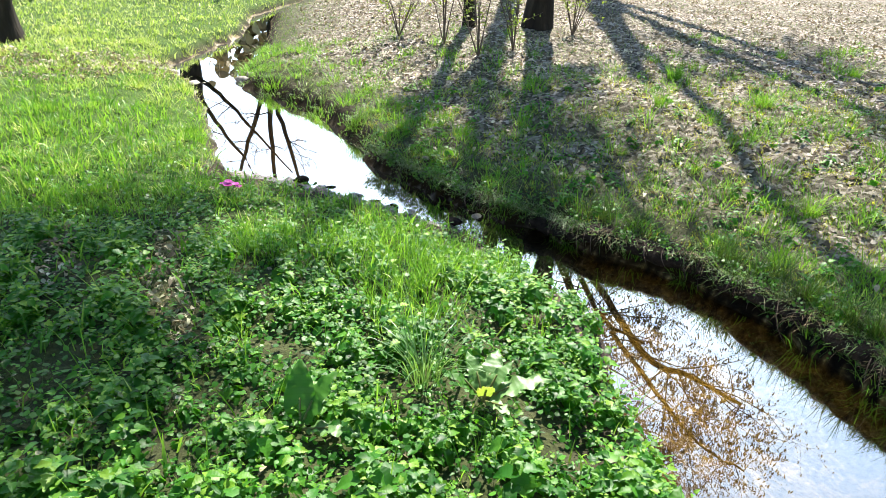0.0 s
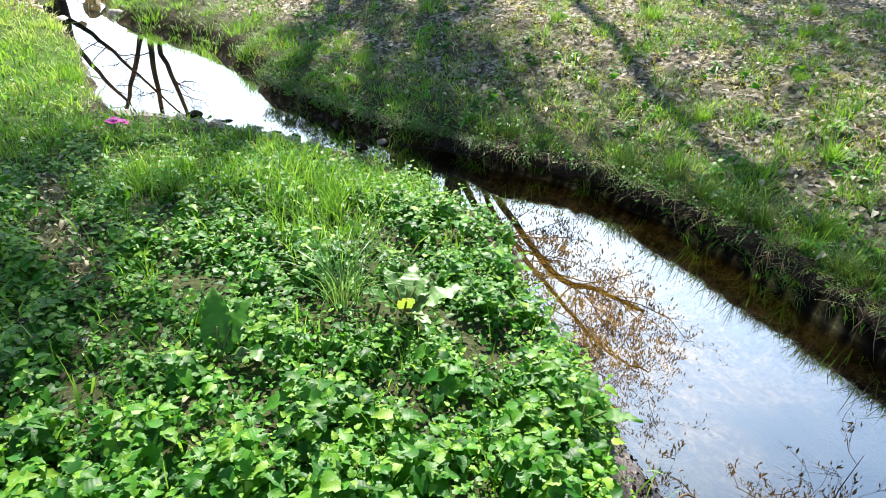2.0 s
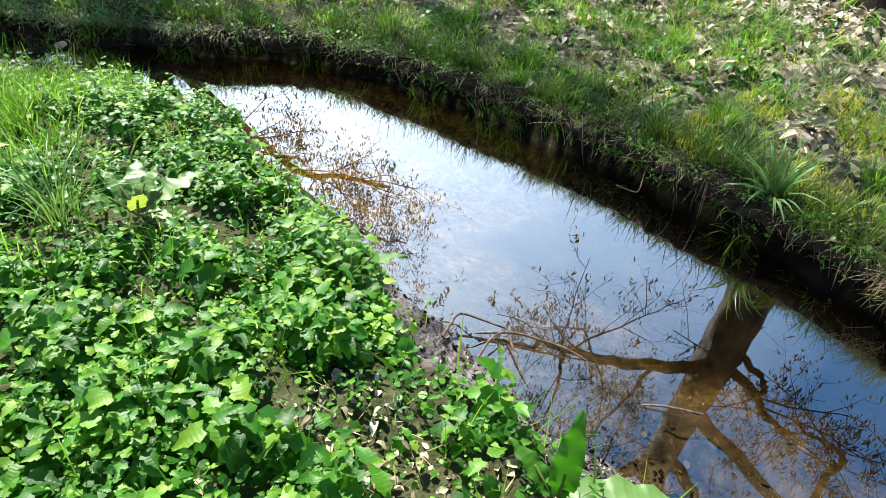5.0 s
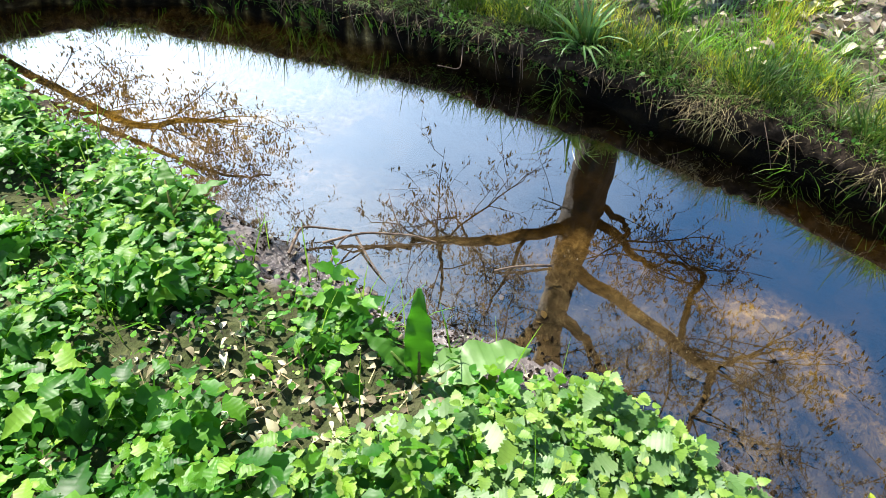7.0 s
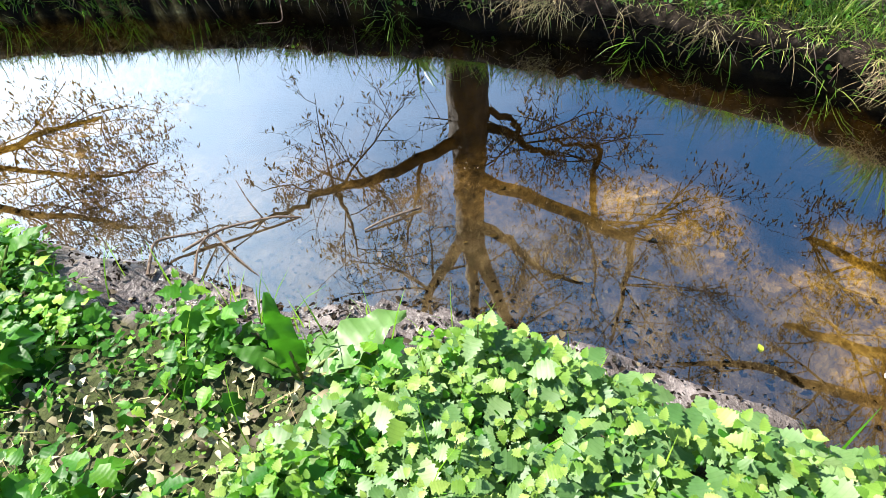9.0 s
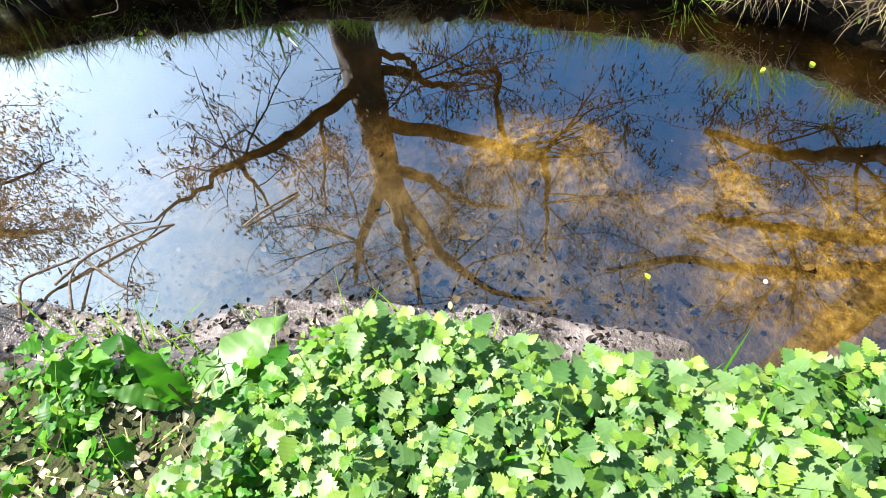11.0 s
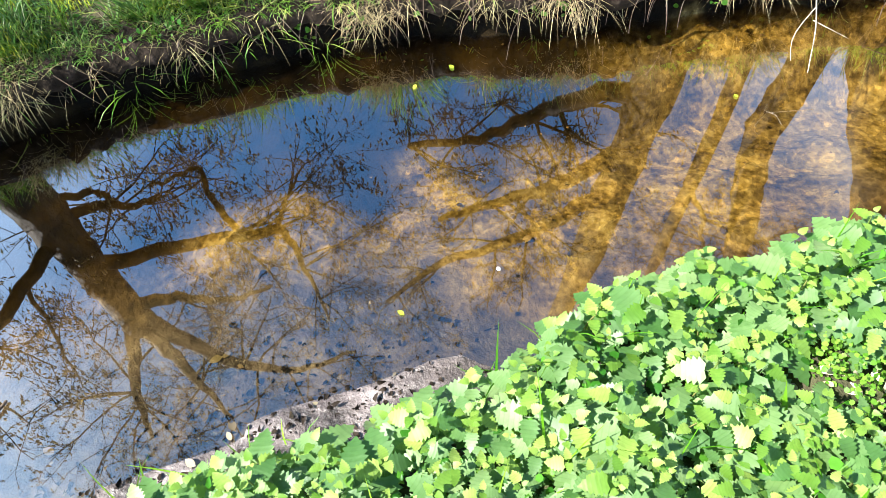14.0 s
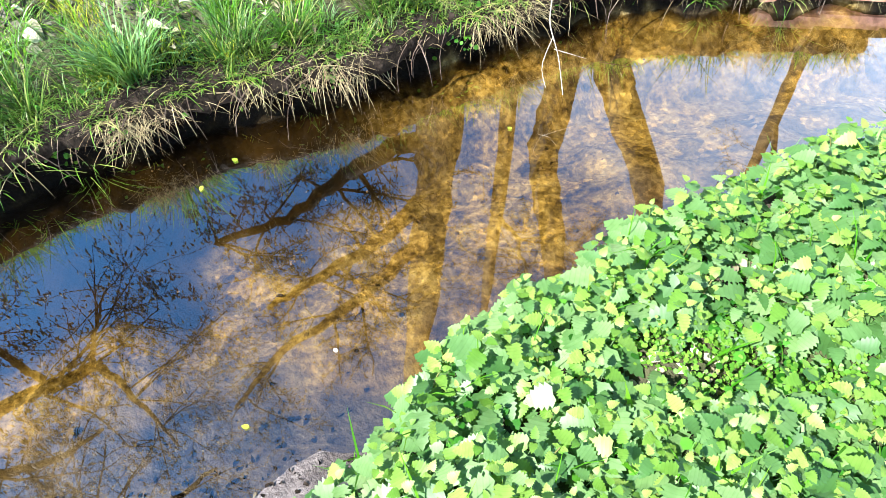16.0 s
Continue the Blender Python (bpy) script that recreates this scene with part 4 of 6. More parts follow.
def shrub(x, y, height, label, seed, stems=7, leaf=0.03, leaves=260, spread=0.5):
    rnd = np.random.RandomState(seed)
    b = np.array(seat(x, y, 0.02))
    top = new("shrub")
    top.location = b
    tagged(top, label, "shrub", group="young shrubs on the far bank")
    spots = []
    for _ in range(stems):
        tubes = []
        a, s = rnd.uniform(0, 6.28), rnd.uniform(0.3, 1) * spread
        pts = smooth_line([(0, 0, 0), (0.4 * s * math.cos(a), 0.4 * s * math.sin(a), 0.5 * height), (s * math.cos(a), s * math.sin(a), height * rnd.uniform(0.7, 1.1))], 8)
        tubes.append(tube(pts, np.linspace(0.007, 0.0025, 8), 4))
        for _ in range(5):
            q = pts[rnd.randint(2, 8)]
            e = q + rnd.normal(0, 0.14, 3) + (0, 0, 0.08)
            tubes.append(tube(np.array([q, (q + e) / 2 + rnd.normal(0, 0.01, 3), e]), [0.003, 0.0025, 0.0015], 3))
            spots += [q + (e - q) * u for u in rnd.uniform(0.2, 1, leaves // (stems * 5) + 1)]
        v, f = gather(tubes)
        linked("stem", v, f, TWIG, top)
    q = np.array(spots) + rnd.normal(0, 0.012, (len(spots), 3))
    v, f = strewn(leaf_shape(0.3, 0, 4), spins(len(q), None, 0.6, 0.6), leaf * rnd.uniform(0.6, 1.3, len(q)), q)
    tagged(linked("foliage", v, f, SHRUB_LEAF, top, "small yellow-green new leaves"), kind="stuff")
    return top


for k, (sx, sy, sh) in enumerate([(0.35, 6.7, 0.9), (0.7, 7.0, 0.8), (0.0, 7.3, 0.9), (-0.5, 7.6, 0.7), (1.4, 7.9, 0.7)]):
    shrub(sx, sy, sh, "young shrub with bare stems and yellow-green leaves", 40 + k)

# ---- overhanging lip of the undercut bank ----
def bank_lip():
    """A lip of soil and roots along the far shore, standing out over the water."""
    line = smooth_line(FAR[5:21], 220)
    d = np.gradient(line, axis=0)
    d /= np.linalg.norm(d, axis=1)[:, None]
    out = np.stack([-d[:, 1], d[:, 0]], 1)
    s = np.arange(len(line)) * 0.03
    jut = 0.036 + 0.016 * wobble(s, 0 * s, 0.5, 61) + 0.012 * wobble(s, 0 * s, 0.13, 62)
    top = z_at(*(line - 0.12 * out).T)
    rows = []
    for reach, fall in ((-0.9, 0.0), (0.0, -0.004), (0.55, 0.012), (0.95, 0.03), (1.0, 0.048), (0.6, 0.066), (-0.1, 0.078), (-0.6, 0.1), (-1.2, 0.15)):
        q = line + out * (reach * (jut if reach > 0 else 0.1 + 0 * jut))[:, None]
        rows.append(np.column_stack([q, top - fall + 0.011 * wobble(s, 10 * reach + 0 * s, 0.09, 63)]))
    v = np.stack(rows, 1)
    k, m = v.shape[:2]
    q = np.arange(k * m).reshape(k, m)
    f = np.stack([q[:-1, :-1], q[:-1, 1:], q[1:, 1:], q[1:, :-1]], -1).reshape(-1, 4)
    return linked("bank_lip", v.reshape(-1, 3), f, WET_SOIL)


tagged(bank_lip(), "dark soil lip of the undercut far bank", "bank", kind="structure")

# ---- the ground cover ----


def nettle_leaf(teeth, width=0.39, fold=0.16, droop=0.22, stalk=0.22):
    """A heart-based leaf with saw teeth that point forward, one long along x, on a thin stalk."""
    t = np.sort(np.concatenate([np.arange(teeth) / teeth + 0.02, (np.arange(teeth) + 0.8) / teeth]))
    w = (t + 0.03) ** 0.36 * (1 - t) ** 0.9
    w = width * w / w.max() * np.where(np.arange(len(t)) % 2 == 0, 0.8, 1.16)
    t = np.where(np.arange(len(t)) == 0, -0.05, t)
    lift = lambda u: -droop * u * u
    mid = [(stalk, 0, 0)] + [(stalk + max(a, 0.01), 0, lift(a)) for a in t] + [(stalk + 1, 0, lift(1.0))]
    left = [(stalk + a, b, lift(a) + fold * b + 0.03 * math.sin(23 * a) * b) for a, b in zip(t, w)]
    right = [(x, -y, z) for x, y, z in left]
    foot = [(0, 0.014, 0), (0, -0.014, 0)]
    k, q = len(t), []
    for off, flip in ((len(mid), 0), (len(mid) + k, 1)):
        tri = [(0, 1, off)]
        for i in range(k - 1):
            tri += [(i + 1, i + 2, off + i), (i + 2, off + i + 1, off + i)]
        tri += [(k, k + 1, off + k - 1)]
        q += [(a, c, b_) if flip else (a, b_, c) for a, b_, c in tri]
    base = len(mid) + 2 * k
    q.append((0, base, base + 1))
    return np.array(mid + left + right + foot), np.array(q)


def small_leaf(teeth=3, width=0.34, fold=0.22, droop=0.3, stalk=0.22):
    """The same leaf with few faces, for the thick bed."""
    full, _ = nettle_leaf(teeth, width, fold, droop, stalk)
    k = 2 * teeth
    mid, left, right = full[:k + 2], full[k + 2:2 * k + 2], full[2 * k + 2:3 * k + 2]
    v = np.vstack([mid[[0, teeth, k + 1]], left, right])
    q = []
    for off, flip in ((3, 0), (3 + k, 1)):
        tri = [(0, off + i + 1, off + i) for i in range(teeth - 1)] + [(0, 1, off + teeth - 1)]
        tri += [(1, off + i + 1, off + i) for i in range(teeth - 1, k - 1)] + [(1, 2, off + k - 1)]
        q += [(a, c, b_) if flip else (a, b_, c) for a, b_, c in tri]
    return v, np.array(q)


NETTLE_LEAF = nettle_leaf(6, 0.38)
NETTLE_LOW = small_leaf()
HERB_LEAF = leaf_shape(0.27, 0, 3, fold=0.3, droop=0.3, pointed=True)
IVY_LEAF = round_leaf()
OLD_LEAF = leaf_shape(0.3, 0, 4, fold=0.75, droop=0.7, wide_at=0.85)
FLAT_LEAF = leaf_shape(0.28, 0, 4, fold=0.2, droop=0.2, wide_at=0.85)


def nettle_parts(height, leaf, pairs, rnd):
    """Stem line and the turn, size and place of each leaf of a nettle."""
    way = rnd.normal(0, 0.12, 2)
    stem = np.array([(way[0] * s * s * height, way[1] * s * s * height, s * height) for s in np.linspace(0, 1, 5)])
    spots = []
    a0 = rnd.uniform(0, 3.14)
    for i in range(pairs):
        s = 0.25 + 0.75 * i / (pairs - 1)
        at = np.array([np.interp(s, np.linspace(0, 1, 5), stem[:, k]) for k in range(3)])
        size = leaf * (0.75 + 0.5 * math.sin(math.pi * min(s * 0.9, 1))) * (1 if i < pairs - 2 else (0.75 if i == pairs - 2 else 0.45))
        for side in (0, math.pi):
            yaw = a0 + i * math.pi / 2 + side + rnd.normal(0, 0.15)
            tilt = 0.25 - 0.75 * max(0, s - 0.6) / 0.4 + rnd.normal(0, 0.2)
            spots.append((yaw, tilt, rnd.normal(0, 0.15), size * rnd.uniform(0.85, 1.15), at))
    return stem, spots


def turn_of(yaw, tilt, roll):
    return Matrix.Rotation(yaw, 4, "Z") @ Matrix.Rotation(tilt, 4, "Y") @ Matrix.Rotation(roll, 4, "X")


nettle_mesh = mesh_from("leaf", *NETTLE_LEAF)
nettle_mesh.materials.append(FRESH)
nettle_mesh.attributes.new("rib", "FLOAT_VECTOR", "POINT").data.foreach_set("vector", NETTLE_LEAF[0].astype(np.float32).ravel())


tip_mesh = nettle_mesh.copy()
tip_mesh.materials.clear()
tip_mesh.materials.append(TIP)


def nettle_plant(height, leaf, pairs, seed):
    rnd = np.random.RandomState(seed)
    top = new("nettle_plant")
    tagged(top, "fresh green stinging nettle with toothed leaves", "nettle", group="nettles on the near bank")
    stem, spots = nettle_parts(height, leaf, pairs, rnd)
    v, f = tube(stem, np.linspace(0.003, 0.0018, 5), 5)
    linked("stem", v, f, NETTLE_STEM, top)
    for k, (yaw, tilt, roll, size, at) in enumerate(spots):
        ob = new("leaf", tip_mesh if k >= len(spots) - 4 else nettle_mesh)
        ob.parent = top
        ob.matrix_basis = Matrix.Translation(at) @ turn_of(yaw, tilt, roll) @ Matrix.Scale(size, 4)
    return top


# nettles that can be picked out, nearest the way
kinds = [nettle_plant(h, lf, pr, 60 + k) for k, (h, lf, pr) in enumerate([(0.12, 0.046, 5), (0.14, 0.05, 6), (0.10, 0.044, 5), (0.16, 0.048, 6), (0.13, 0.054, 5), (0.09, 0.04, 5)])]
spots = []
tries = np.random.RandomState(70)
tx, ty = tries.uniform(0.3, 1.3, 9000), tries.uniform(-2.5, 0.45, 9000)
tz, _, tdn, tins, tfar = land(tx, ty)
ok = ~tins & ~tfar & (tx > 0.46 + 0.13 * wobble(tx, ty, 0.5, 90)) & (tdn > 0.01 + 0.1 * step(-0.8, -0.4, ty) + 0.08 * step(-0.4, 0.0, ty) + 0.1 * step(0.1, 0.3, ty)) & ((tx - 0.9) ** 2 + (ty - 0.42) ** 2 > 0.012) & (bare(tx, ty) < 0.4) & (off_line(tx, ty, np.array([(0.98, -1.12), (0.84, -1.18), (0.7, -1.3)])) > 0.06 + 0.02 * wobble(tx, ty, 0.1, 68))
for x, y, z in zip(tx[ok], ty[ok], tz[ok]):
    if len(spots) < 860 and all((x - a) ** 2 + (y - b_) ** 2 > 0.0012 for a, b_, _ in spots):
        spots.append((x, y, z))
crowd = np.array(spots[300:])
for k, (x, y, z) in enumerate(spots[:300]):
    m = Matrix.Translation((x, y, z - 0.01)) @ Matrix.Rotation(tries.uniform(0, 6.28), 4, "Z") @ Matrix.Rotation(tries.normal(0, 0.12), 4, "X") @ Matrix.Scale(tries.uniform(0.68, 1.02), 4)
    if k < len(kinds):
        kinds[k].matrix_basis = m
    else:
        copy_thing(kinds[k % len(kinds)], m)


def plant_mass(x, y, z, kinds_of, leaf_form, leaf_scale):
    """Many small nettles or dead-nettles as one set of leaves."""
    sets, tips = [], []
    rnd = np.random.RandomState(80)
    protos, young = [], []
    for h, lf, pr in kinds_of:
        _, sp = nettle_parts(h, lf, pr, rnd)
        turns = np.array([np.array(turn_of(a, b_, c).to_3x3()) for a, b_, c, _, _ in sp])
        young.append(np.repeat(np.arange(len(sp)) >= len(sp) - 3, len(leaf_form[1])))
        protos.append(strewn(leaf_form, turns, np.array([s[3] for s in sp]), np.array([s[4] for s in sp])))
    which = rnd.randint(0, len(protos), len(x))
    for k, pr in enumerate(protos):
        w = which == k
        c = int(w.sum())
        if c:
            tips.append(np.tile(young[k], c))
            sets.append(strewn(pr, spins(c, None, 0.12, 0.12), np.broadcast_to(leaf_scale, len(x))[w] * rnd.uniform(0.75, 1.2, c), np.stack([x[w], y[w], z[w]], 1)))
    return (*gather(sets), np.concatenate(tips))


def tipped(ob, tips, material):
    """Give the young leaves at each shoot's tip their lighter green."""
    ob.data.materials.append(material)
    ob.data.polygons.foreach_set("material_index", tips.astype(np.int32))
    return ob


v, f, tips = plant_mass(crowd[:, 0], crowd[:, 1], crowd[:, 2] - 0.01, [(0.12, 0.046, 5), (0.14, 0.05, 5), (0.10, 0.042, 4), (0.13, 0.052, 5)], NETTLE_LEAF, 0.88)
tagged(ribbed(tipped(linked("nettle_thicket", v, f, FRESH), tips, TIP), NETTLE_LEAF, len(v) // len(NETTLE_LEAF[0])), "pale green nettles filling the bank between the others", "nettles", kind="stuff")
x, y, z, df, dn = scatter_xy(17000, -2.8, 1.15, -0.9, 3.4, lambda x, y, df, dn, ins, far: (~ins) * (~far) * step(-0.5, 0.5, y + 0.5 * wobble(x, y, 0.7, 75)) * step(-2.4, -1.5, x + 0.4 * wobble(x, y, 0.8, 76)) * (1 - 0.9 * (x > 0.5) * (y < 0.2)) * (0.35 + 0.65 * step(0.0, 0.4, y)) * (dn > 0.06 + 0.2 * near_gate(y, -0.4, 1.25, 0.2)) * (1 - np.clip(1.3 * bare(x, y), 0, 1)) * (1 - 0.45 * tall_grass(x, y)) * (1 - 0.85 * lawn(x, y)) * step(-0.9, 0.5, wobble(x, y, 0.5, 41)) * step(-2.6, -1.6, x - 0.4 * y + 1.0))
z = z - 0.04 * step(2.6, 3.1, y)
v, f, tips = plant_mass(x, y, z - 0.01, [(0.08, 0.034, 4), (0.11, 0.042, 4), (0.06, 0.03, 4), (0.13, 0.04, 5)], NETTLE_LOW, (0.5 + 0.5 * step(-0.5, 0.6, wobble(x, y, 0.22, 84))) * (1.45 - 0.45 * step(0.7, 1.7, y)))
tagged(ribbed(tipped(linked("nettle_bed", v, f, NETTLE), tips, BRIGHT), NETTLE_LOW, len(v) // len(NETTLE_LOW[0])), "thick bed of young green nettles on the near bank", "nettles", kind="stuff")


def ivy_keep(x, y, df, dn, ins, far):
    here = (~ins) * (~far) * (dn > 0.05 + 0.17 * near_gate(y, -0.4, 1.25, 0.2)) * (1 - 0.85 * bare(x, y)) * (1 - 0.45 * lawn(x, y))
    return here * (0.4 + 0.6 * step(-0.5, 0.5, wobble(x, y, 0.35, 43)))


x, y, z, df, dn = scatter_xy(46000, -2.9, 1.25, -2.4, 4.4, lambda *q: ivy_keep(*q) * step(-2.6, -1.5, q[0] + 0.4 * wobble(q[0], q[1], 0.8, 77)) * step(-2.2, -1.6, q[1] + 0.3 * wobble(q[0], q[1], 0.8, 78)))
k = len(x)
v, f = strewn(IVY_LEAF, spins(k, None, 0.35, 0.35), rng.uniform(0.009, 0.025, k), np.stack([x, y, z + rng.uniform(0.005, 0.06, k)], 1))
tagged(linked("ground_ivy", v, f, IVY), "low creeping round green leaves between the nettles", "ground cover", kind="stuff")



def sprigs(x, y, z, fans, size, rise):
    """Small herbs: fans of narrow leaves round short leaning shoots."""
    c = len(x)
    i = np.repeat(np.arange(c), fans)
    a = rng.uniform(0, 6.28, c)[i] + np.tile(np.arange(fans) * 2.4, c)
    s = np.tile(np.linspace(0.2, 1.0, fans), c)
    h = rng.uniform(*rise, c)[i]
    at = np.stack([x[i] + 0.25 * h * s * np.cos(a), y[i] + 0.25 * h * s * np.sin(a), z[i] + h * s], 1)
    return strewn(HERB_LEAF, spins(len(i), a, rng.normal(0.1, 0.4, len(i)) - 0.5 * (s > 0.9), 0.35), rng.uniform(*size, len(i)) * (1.25 - 0.5 * s), at)


x, y, z, df, dn = scatter_xy(13000, -2.6, 1.25, -2.1, 3.9, lambda *q: ivy_keep(*q) * step(-0.6, 0.3, wobble(q[0], q[1], 0.28, 64)) * (0.3 + 0.7 * step(0.2, 0.6, q[1])))
v, f = sprigs(x, y, z - 0.005, 5, (0.013, 0.032), (0.02, 0.075))
tagged(linked("ground_herbs", v, f, NETTLE), "small pointed green herbs between the nettles", "herbs", kind="stuff")

LOW_PATCH = [(0.98, -1.12), (0.84, -1.18), (0.7, -1.3)]
x, y, z, df, dn = scatter_xy(50000, 0.45, 1.1, -1.6, 1.1, lambda x, y, df, dn, ins, far: (~ins) * (~far) * np.maximum(near_line(x, y, LOW_PATCH, 0.085), 0.08 * near_line(x, y, [(0.5, 1.0), (0.62, 0.8), (0.66, 0.6), (0.72, 0.42)], 0.1)) * step(-0.5, 0.2, wobble(x, y, 0.12, 67)))
k = len(x)
v, f = strewn(IVY_LEAF, spins(k, None, 0.4, 0.4), rng.uniform(0.005, 0.012, k), np.stack([x, y, z + rng.uniform(0.005, 0.06, k)], 1))
tagged(linked("chickweed", v, f, CHICKWEED), "tiny yellow-green chickweed leaves in gaps of the nettles", "ground cover", kind="stuff")

# far bank creepers at the rim
x, y, z, df, dn = scatter_xy(42000, -1.5, 4.5, -2.6, 6.0, lambda x, y, df, dn, ins, far: (~ins) * far * np.exp(-((df - 0.15) / 0.5) ** 2) * step(-0.4, 0.6, wobble(x, y, 0.45, 44)) * (df > 0.02) * (0.85 - 0.25 * step(2.6, 3.2, y) * (1 - near_line(x, y, [(0.75, 3.75), (1.05, 3.6)], 0.22))))
k = len(x)
v, f = strewn(IVY_LEAF, spins(k, None, 0.5, 0.5), rng.uniform(0.007, 0.018, k), np.stack([x, y, z + rng.uniform(0.0, 0.05, k)], 1))
tagged(linked("bank_creeper", v, f, IVY), "small round creeping leaves along the far bank's rim", "ground cover", kind="stuff")

def tussocks(cx, cy, per, radius, tall, width, bend=(0.3, 1.8), lean=(0.0, 0.5), segs=3):
    """Grass in clumps: blades spreading from each centre."""
    c = len(cx)
    i = np.repeat(np.arange(c), rng.randint(per[0], per[1], c))
    k, size = len(i), rng.uniform(0.5, 1.35, c)[i]
    r, a = np.sqrt(rng.uniform(0, 1, k)), rng.uniform(0, 6.28, k)
    x, y = cx[i] + radius * size * r * np.cos(a), cy[i] + radius * size * r * np.sin(a)
    z = np.maximum(z_at(x, y), z_at(cx, cy)[i] - 0.02)
    return blades(x, y, z - 0.01, rng.uniform(*tall, k) * size, rng.uniform(*width, k), rng.uniform(*lean, k) + 0.4 * r, rng.uniform(*bend, k), a + rng.normal(0, 0.6, k), segs=segs)


# coarser grass over the rest of the near bank
x, y, z, df, dn = scatter_xy(44000, -7.5, 1.0, -3.2, 5.0, lambda x, y, df, dn, ins, far: (~ins) * (~far) * (dn > 0.05) * np.clip(1 - 0.9 * step(-2.4, -1.2, x + 0.4 * wobble(x, y, 0.8, 77)) * step(-2.0, -1.2, y), 0.05, 1) * (0.45 + 0.55 * step(-0.5, 0.4, wobble(x, y, 0.7, 79))))
k = len(x)
v, f = blades(x, y, z - 0.01, rng.uniform(0.05, 0.15, k), rng.uniform(0.006, 0.013, k), rng.uniform(0.0, 0.8, k), rng.uniform(0.3, 1.6, k), segs=2)
tagged(linked("outer_grass", v, f, MEADOW), "rough green grass on the near bank", "grass", kind="stuff")

# tall bright grass and short turf on the near bank
x, y, z, df, dn = scatter_xy(42000, -2.4, 0.9, 1.6, 3.9, lambda x, y, df, dn, ins, far: (~ins) * (~far) * tall_grass(x, y) * (0.3 + 0.7 * step(-0.4, 0.5, wobble(x, y, 0.22, 70))) * (dn > 0.03 + 0.18 * step(3.1, 3.5, y)))
k = len(x)
v, f = blades(x, y, z - 0.01, rng.uniform(0.1, 0.24, k) * (0.85 + 0.3 * wobble(x, y, 0.25, 71)) * (1 - 0.45 * step(2.6, 3.1, y)), rng.uniform(0.0025, 0.005, k), rng.uniform(0.0, 0.55, k), rng.uniform(0.2, 1.9, k))
tagged(linked("tall_grass", v, f, GRASS), "tall soft bright green grass on the near bank", "grass", kind="stuff")
x, y, z, df, dn = scatter_xy(16000, -2.6, 1.2, -1.9, 3.6, lambda x, y, df, dn, ins, far: (~ins) * (~far) * (dn > 0.04) * 0.7 * step(0.0, 0.7, wobble(x, y, 0.3, 45)) * (1 - bare(x, y)))
k = len(x)
v, f = blades(x, y, z - 0.01, rng.uniform(0.07, 0.2, k), rng.uniform(0.0025, 0.005, k), rng.uniform(0.0, 0.5, k), rng.uniform(0.3, 1.5, k))
tagged(linked("sparse_grass", v, f, GRASS), "scattered green grass blades among the nettles", "grass", kind="stuff")
x, y, z, df, dn = scatter_xy(120000, -6.5, 0.4, 2.9, 13.0, lambda x, y, df, dn, ins, far: (~ins) * (~far) * lawn(x, y) * (dn > 0.03 + 0.16 * near_gate(y, 3.3, 4.3, 0.2)) * np.clip(3.8 / y, 0.2, 1) * (0.5 + 0.5 * step(-0.5, 0.4, wobble(x, y, 0.7, 46))))
k = len(x)
far_up = step(4, 9, y)
v, f = blades(x, y, z - 0.01, rng.uniform(0.03, 0.12, k) * (0.6 + 0.5 * step(-0.4, 0.5, wobble(x, y, 0.45, 57))), rng.uniform(0.003, 0.006, k) * (1 + 1.4 * far_up), rng.uniform(0.1, 1.1, k), rng.uniform(0.2, 1.5, k), segs=2)
# dry picks the blades painted pale as sunlit, mostly farther upstream
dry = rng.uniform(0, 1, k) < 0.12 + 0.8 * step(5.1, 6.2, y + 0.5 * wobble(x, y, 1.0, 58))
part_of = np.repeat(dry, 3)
tagged(linked("near_turf", v, f[~part_of], MEADOW), "sunlit short green meadow turf upstream", "grass", kind="stuff")
tagged(linked("pale_turf", v, f[part_of], SUNLIT_MEADOW), "meadow turf upstream, coloured pale for the glaring sunlight", "grass", kind="stuff")

x, y, z, df, dn = scatter_xy(2600, -4.5, 0.5, 2.9, 8.0, lambda x, y, df, dn, ins, far: (~ins) * (~far) * lawn(x, y) * (dn > 0.05 + 0.14 * near_gate(y, 3.3, 4.2, 0.2)) * step(-0.3, 0.6, wobble(x, y, 0.6, 74)))
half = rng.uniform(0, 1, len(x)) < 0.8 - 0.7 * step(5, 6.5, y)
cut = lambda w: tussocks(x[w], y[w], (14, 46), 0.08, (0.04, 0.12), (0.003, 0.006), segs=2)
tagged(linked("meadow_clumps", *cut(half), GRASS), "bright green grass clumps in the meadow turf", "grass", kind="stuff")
tagged(linked("pale_clumps", *cut(~half), SUNLIT_MEADOW), "meadow grass clumps coloured yellowish for the sunlight", "grass", kind="stuff")
x, y, z, df, dn = scatter_xy(16000, -5.5, -1.6, 4.8, 8.5, lambda x, y, df, dn, ins, far: (~ins) * (~far) * near_line(x, y, [(-4.2, 6.0), (-3.3, 6.2), (-2.9, 6.6)], 0.6) * 0.4)
k = len(x)
v, f = strewn(OLD_LEAF, spins(k, None, 0.35, 0.5), rng.uniform(0.02, 0.045, k), np.stack([x, y, z + rng.uniform(0.02, 0.06, k)], 1))
tagged(linked("meadow_leaves", v, f, LITTER), "pale dry leaves in the meadow turf", "fallen leaves", kind="stuff")

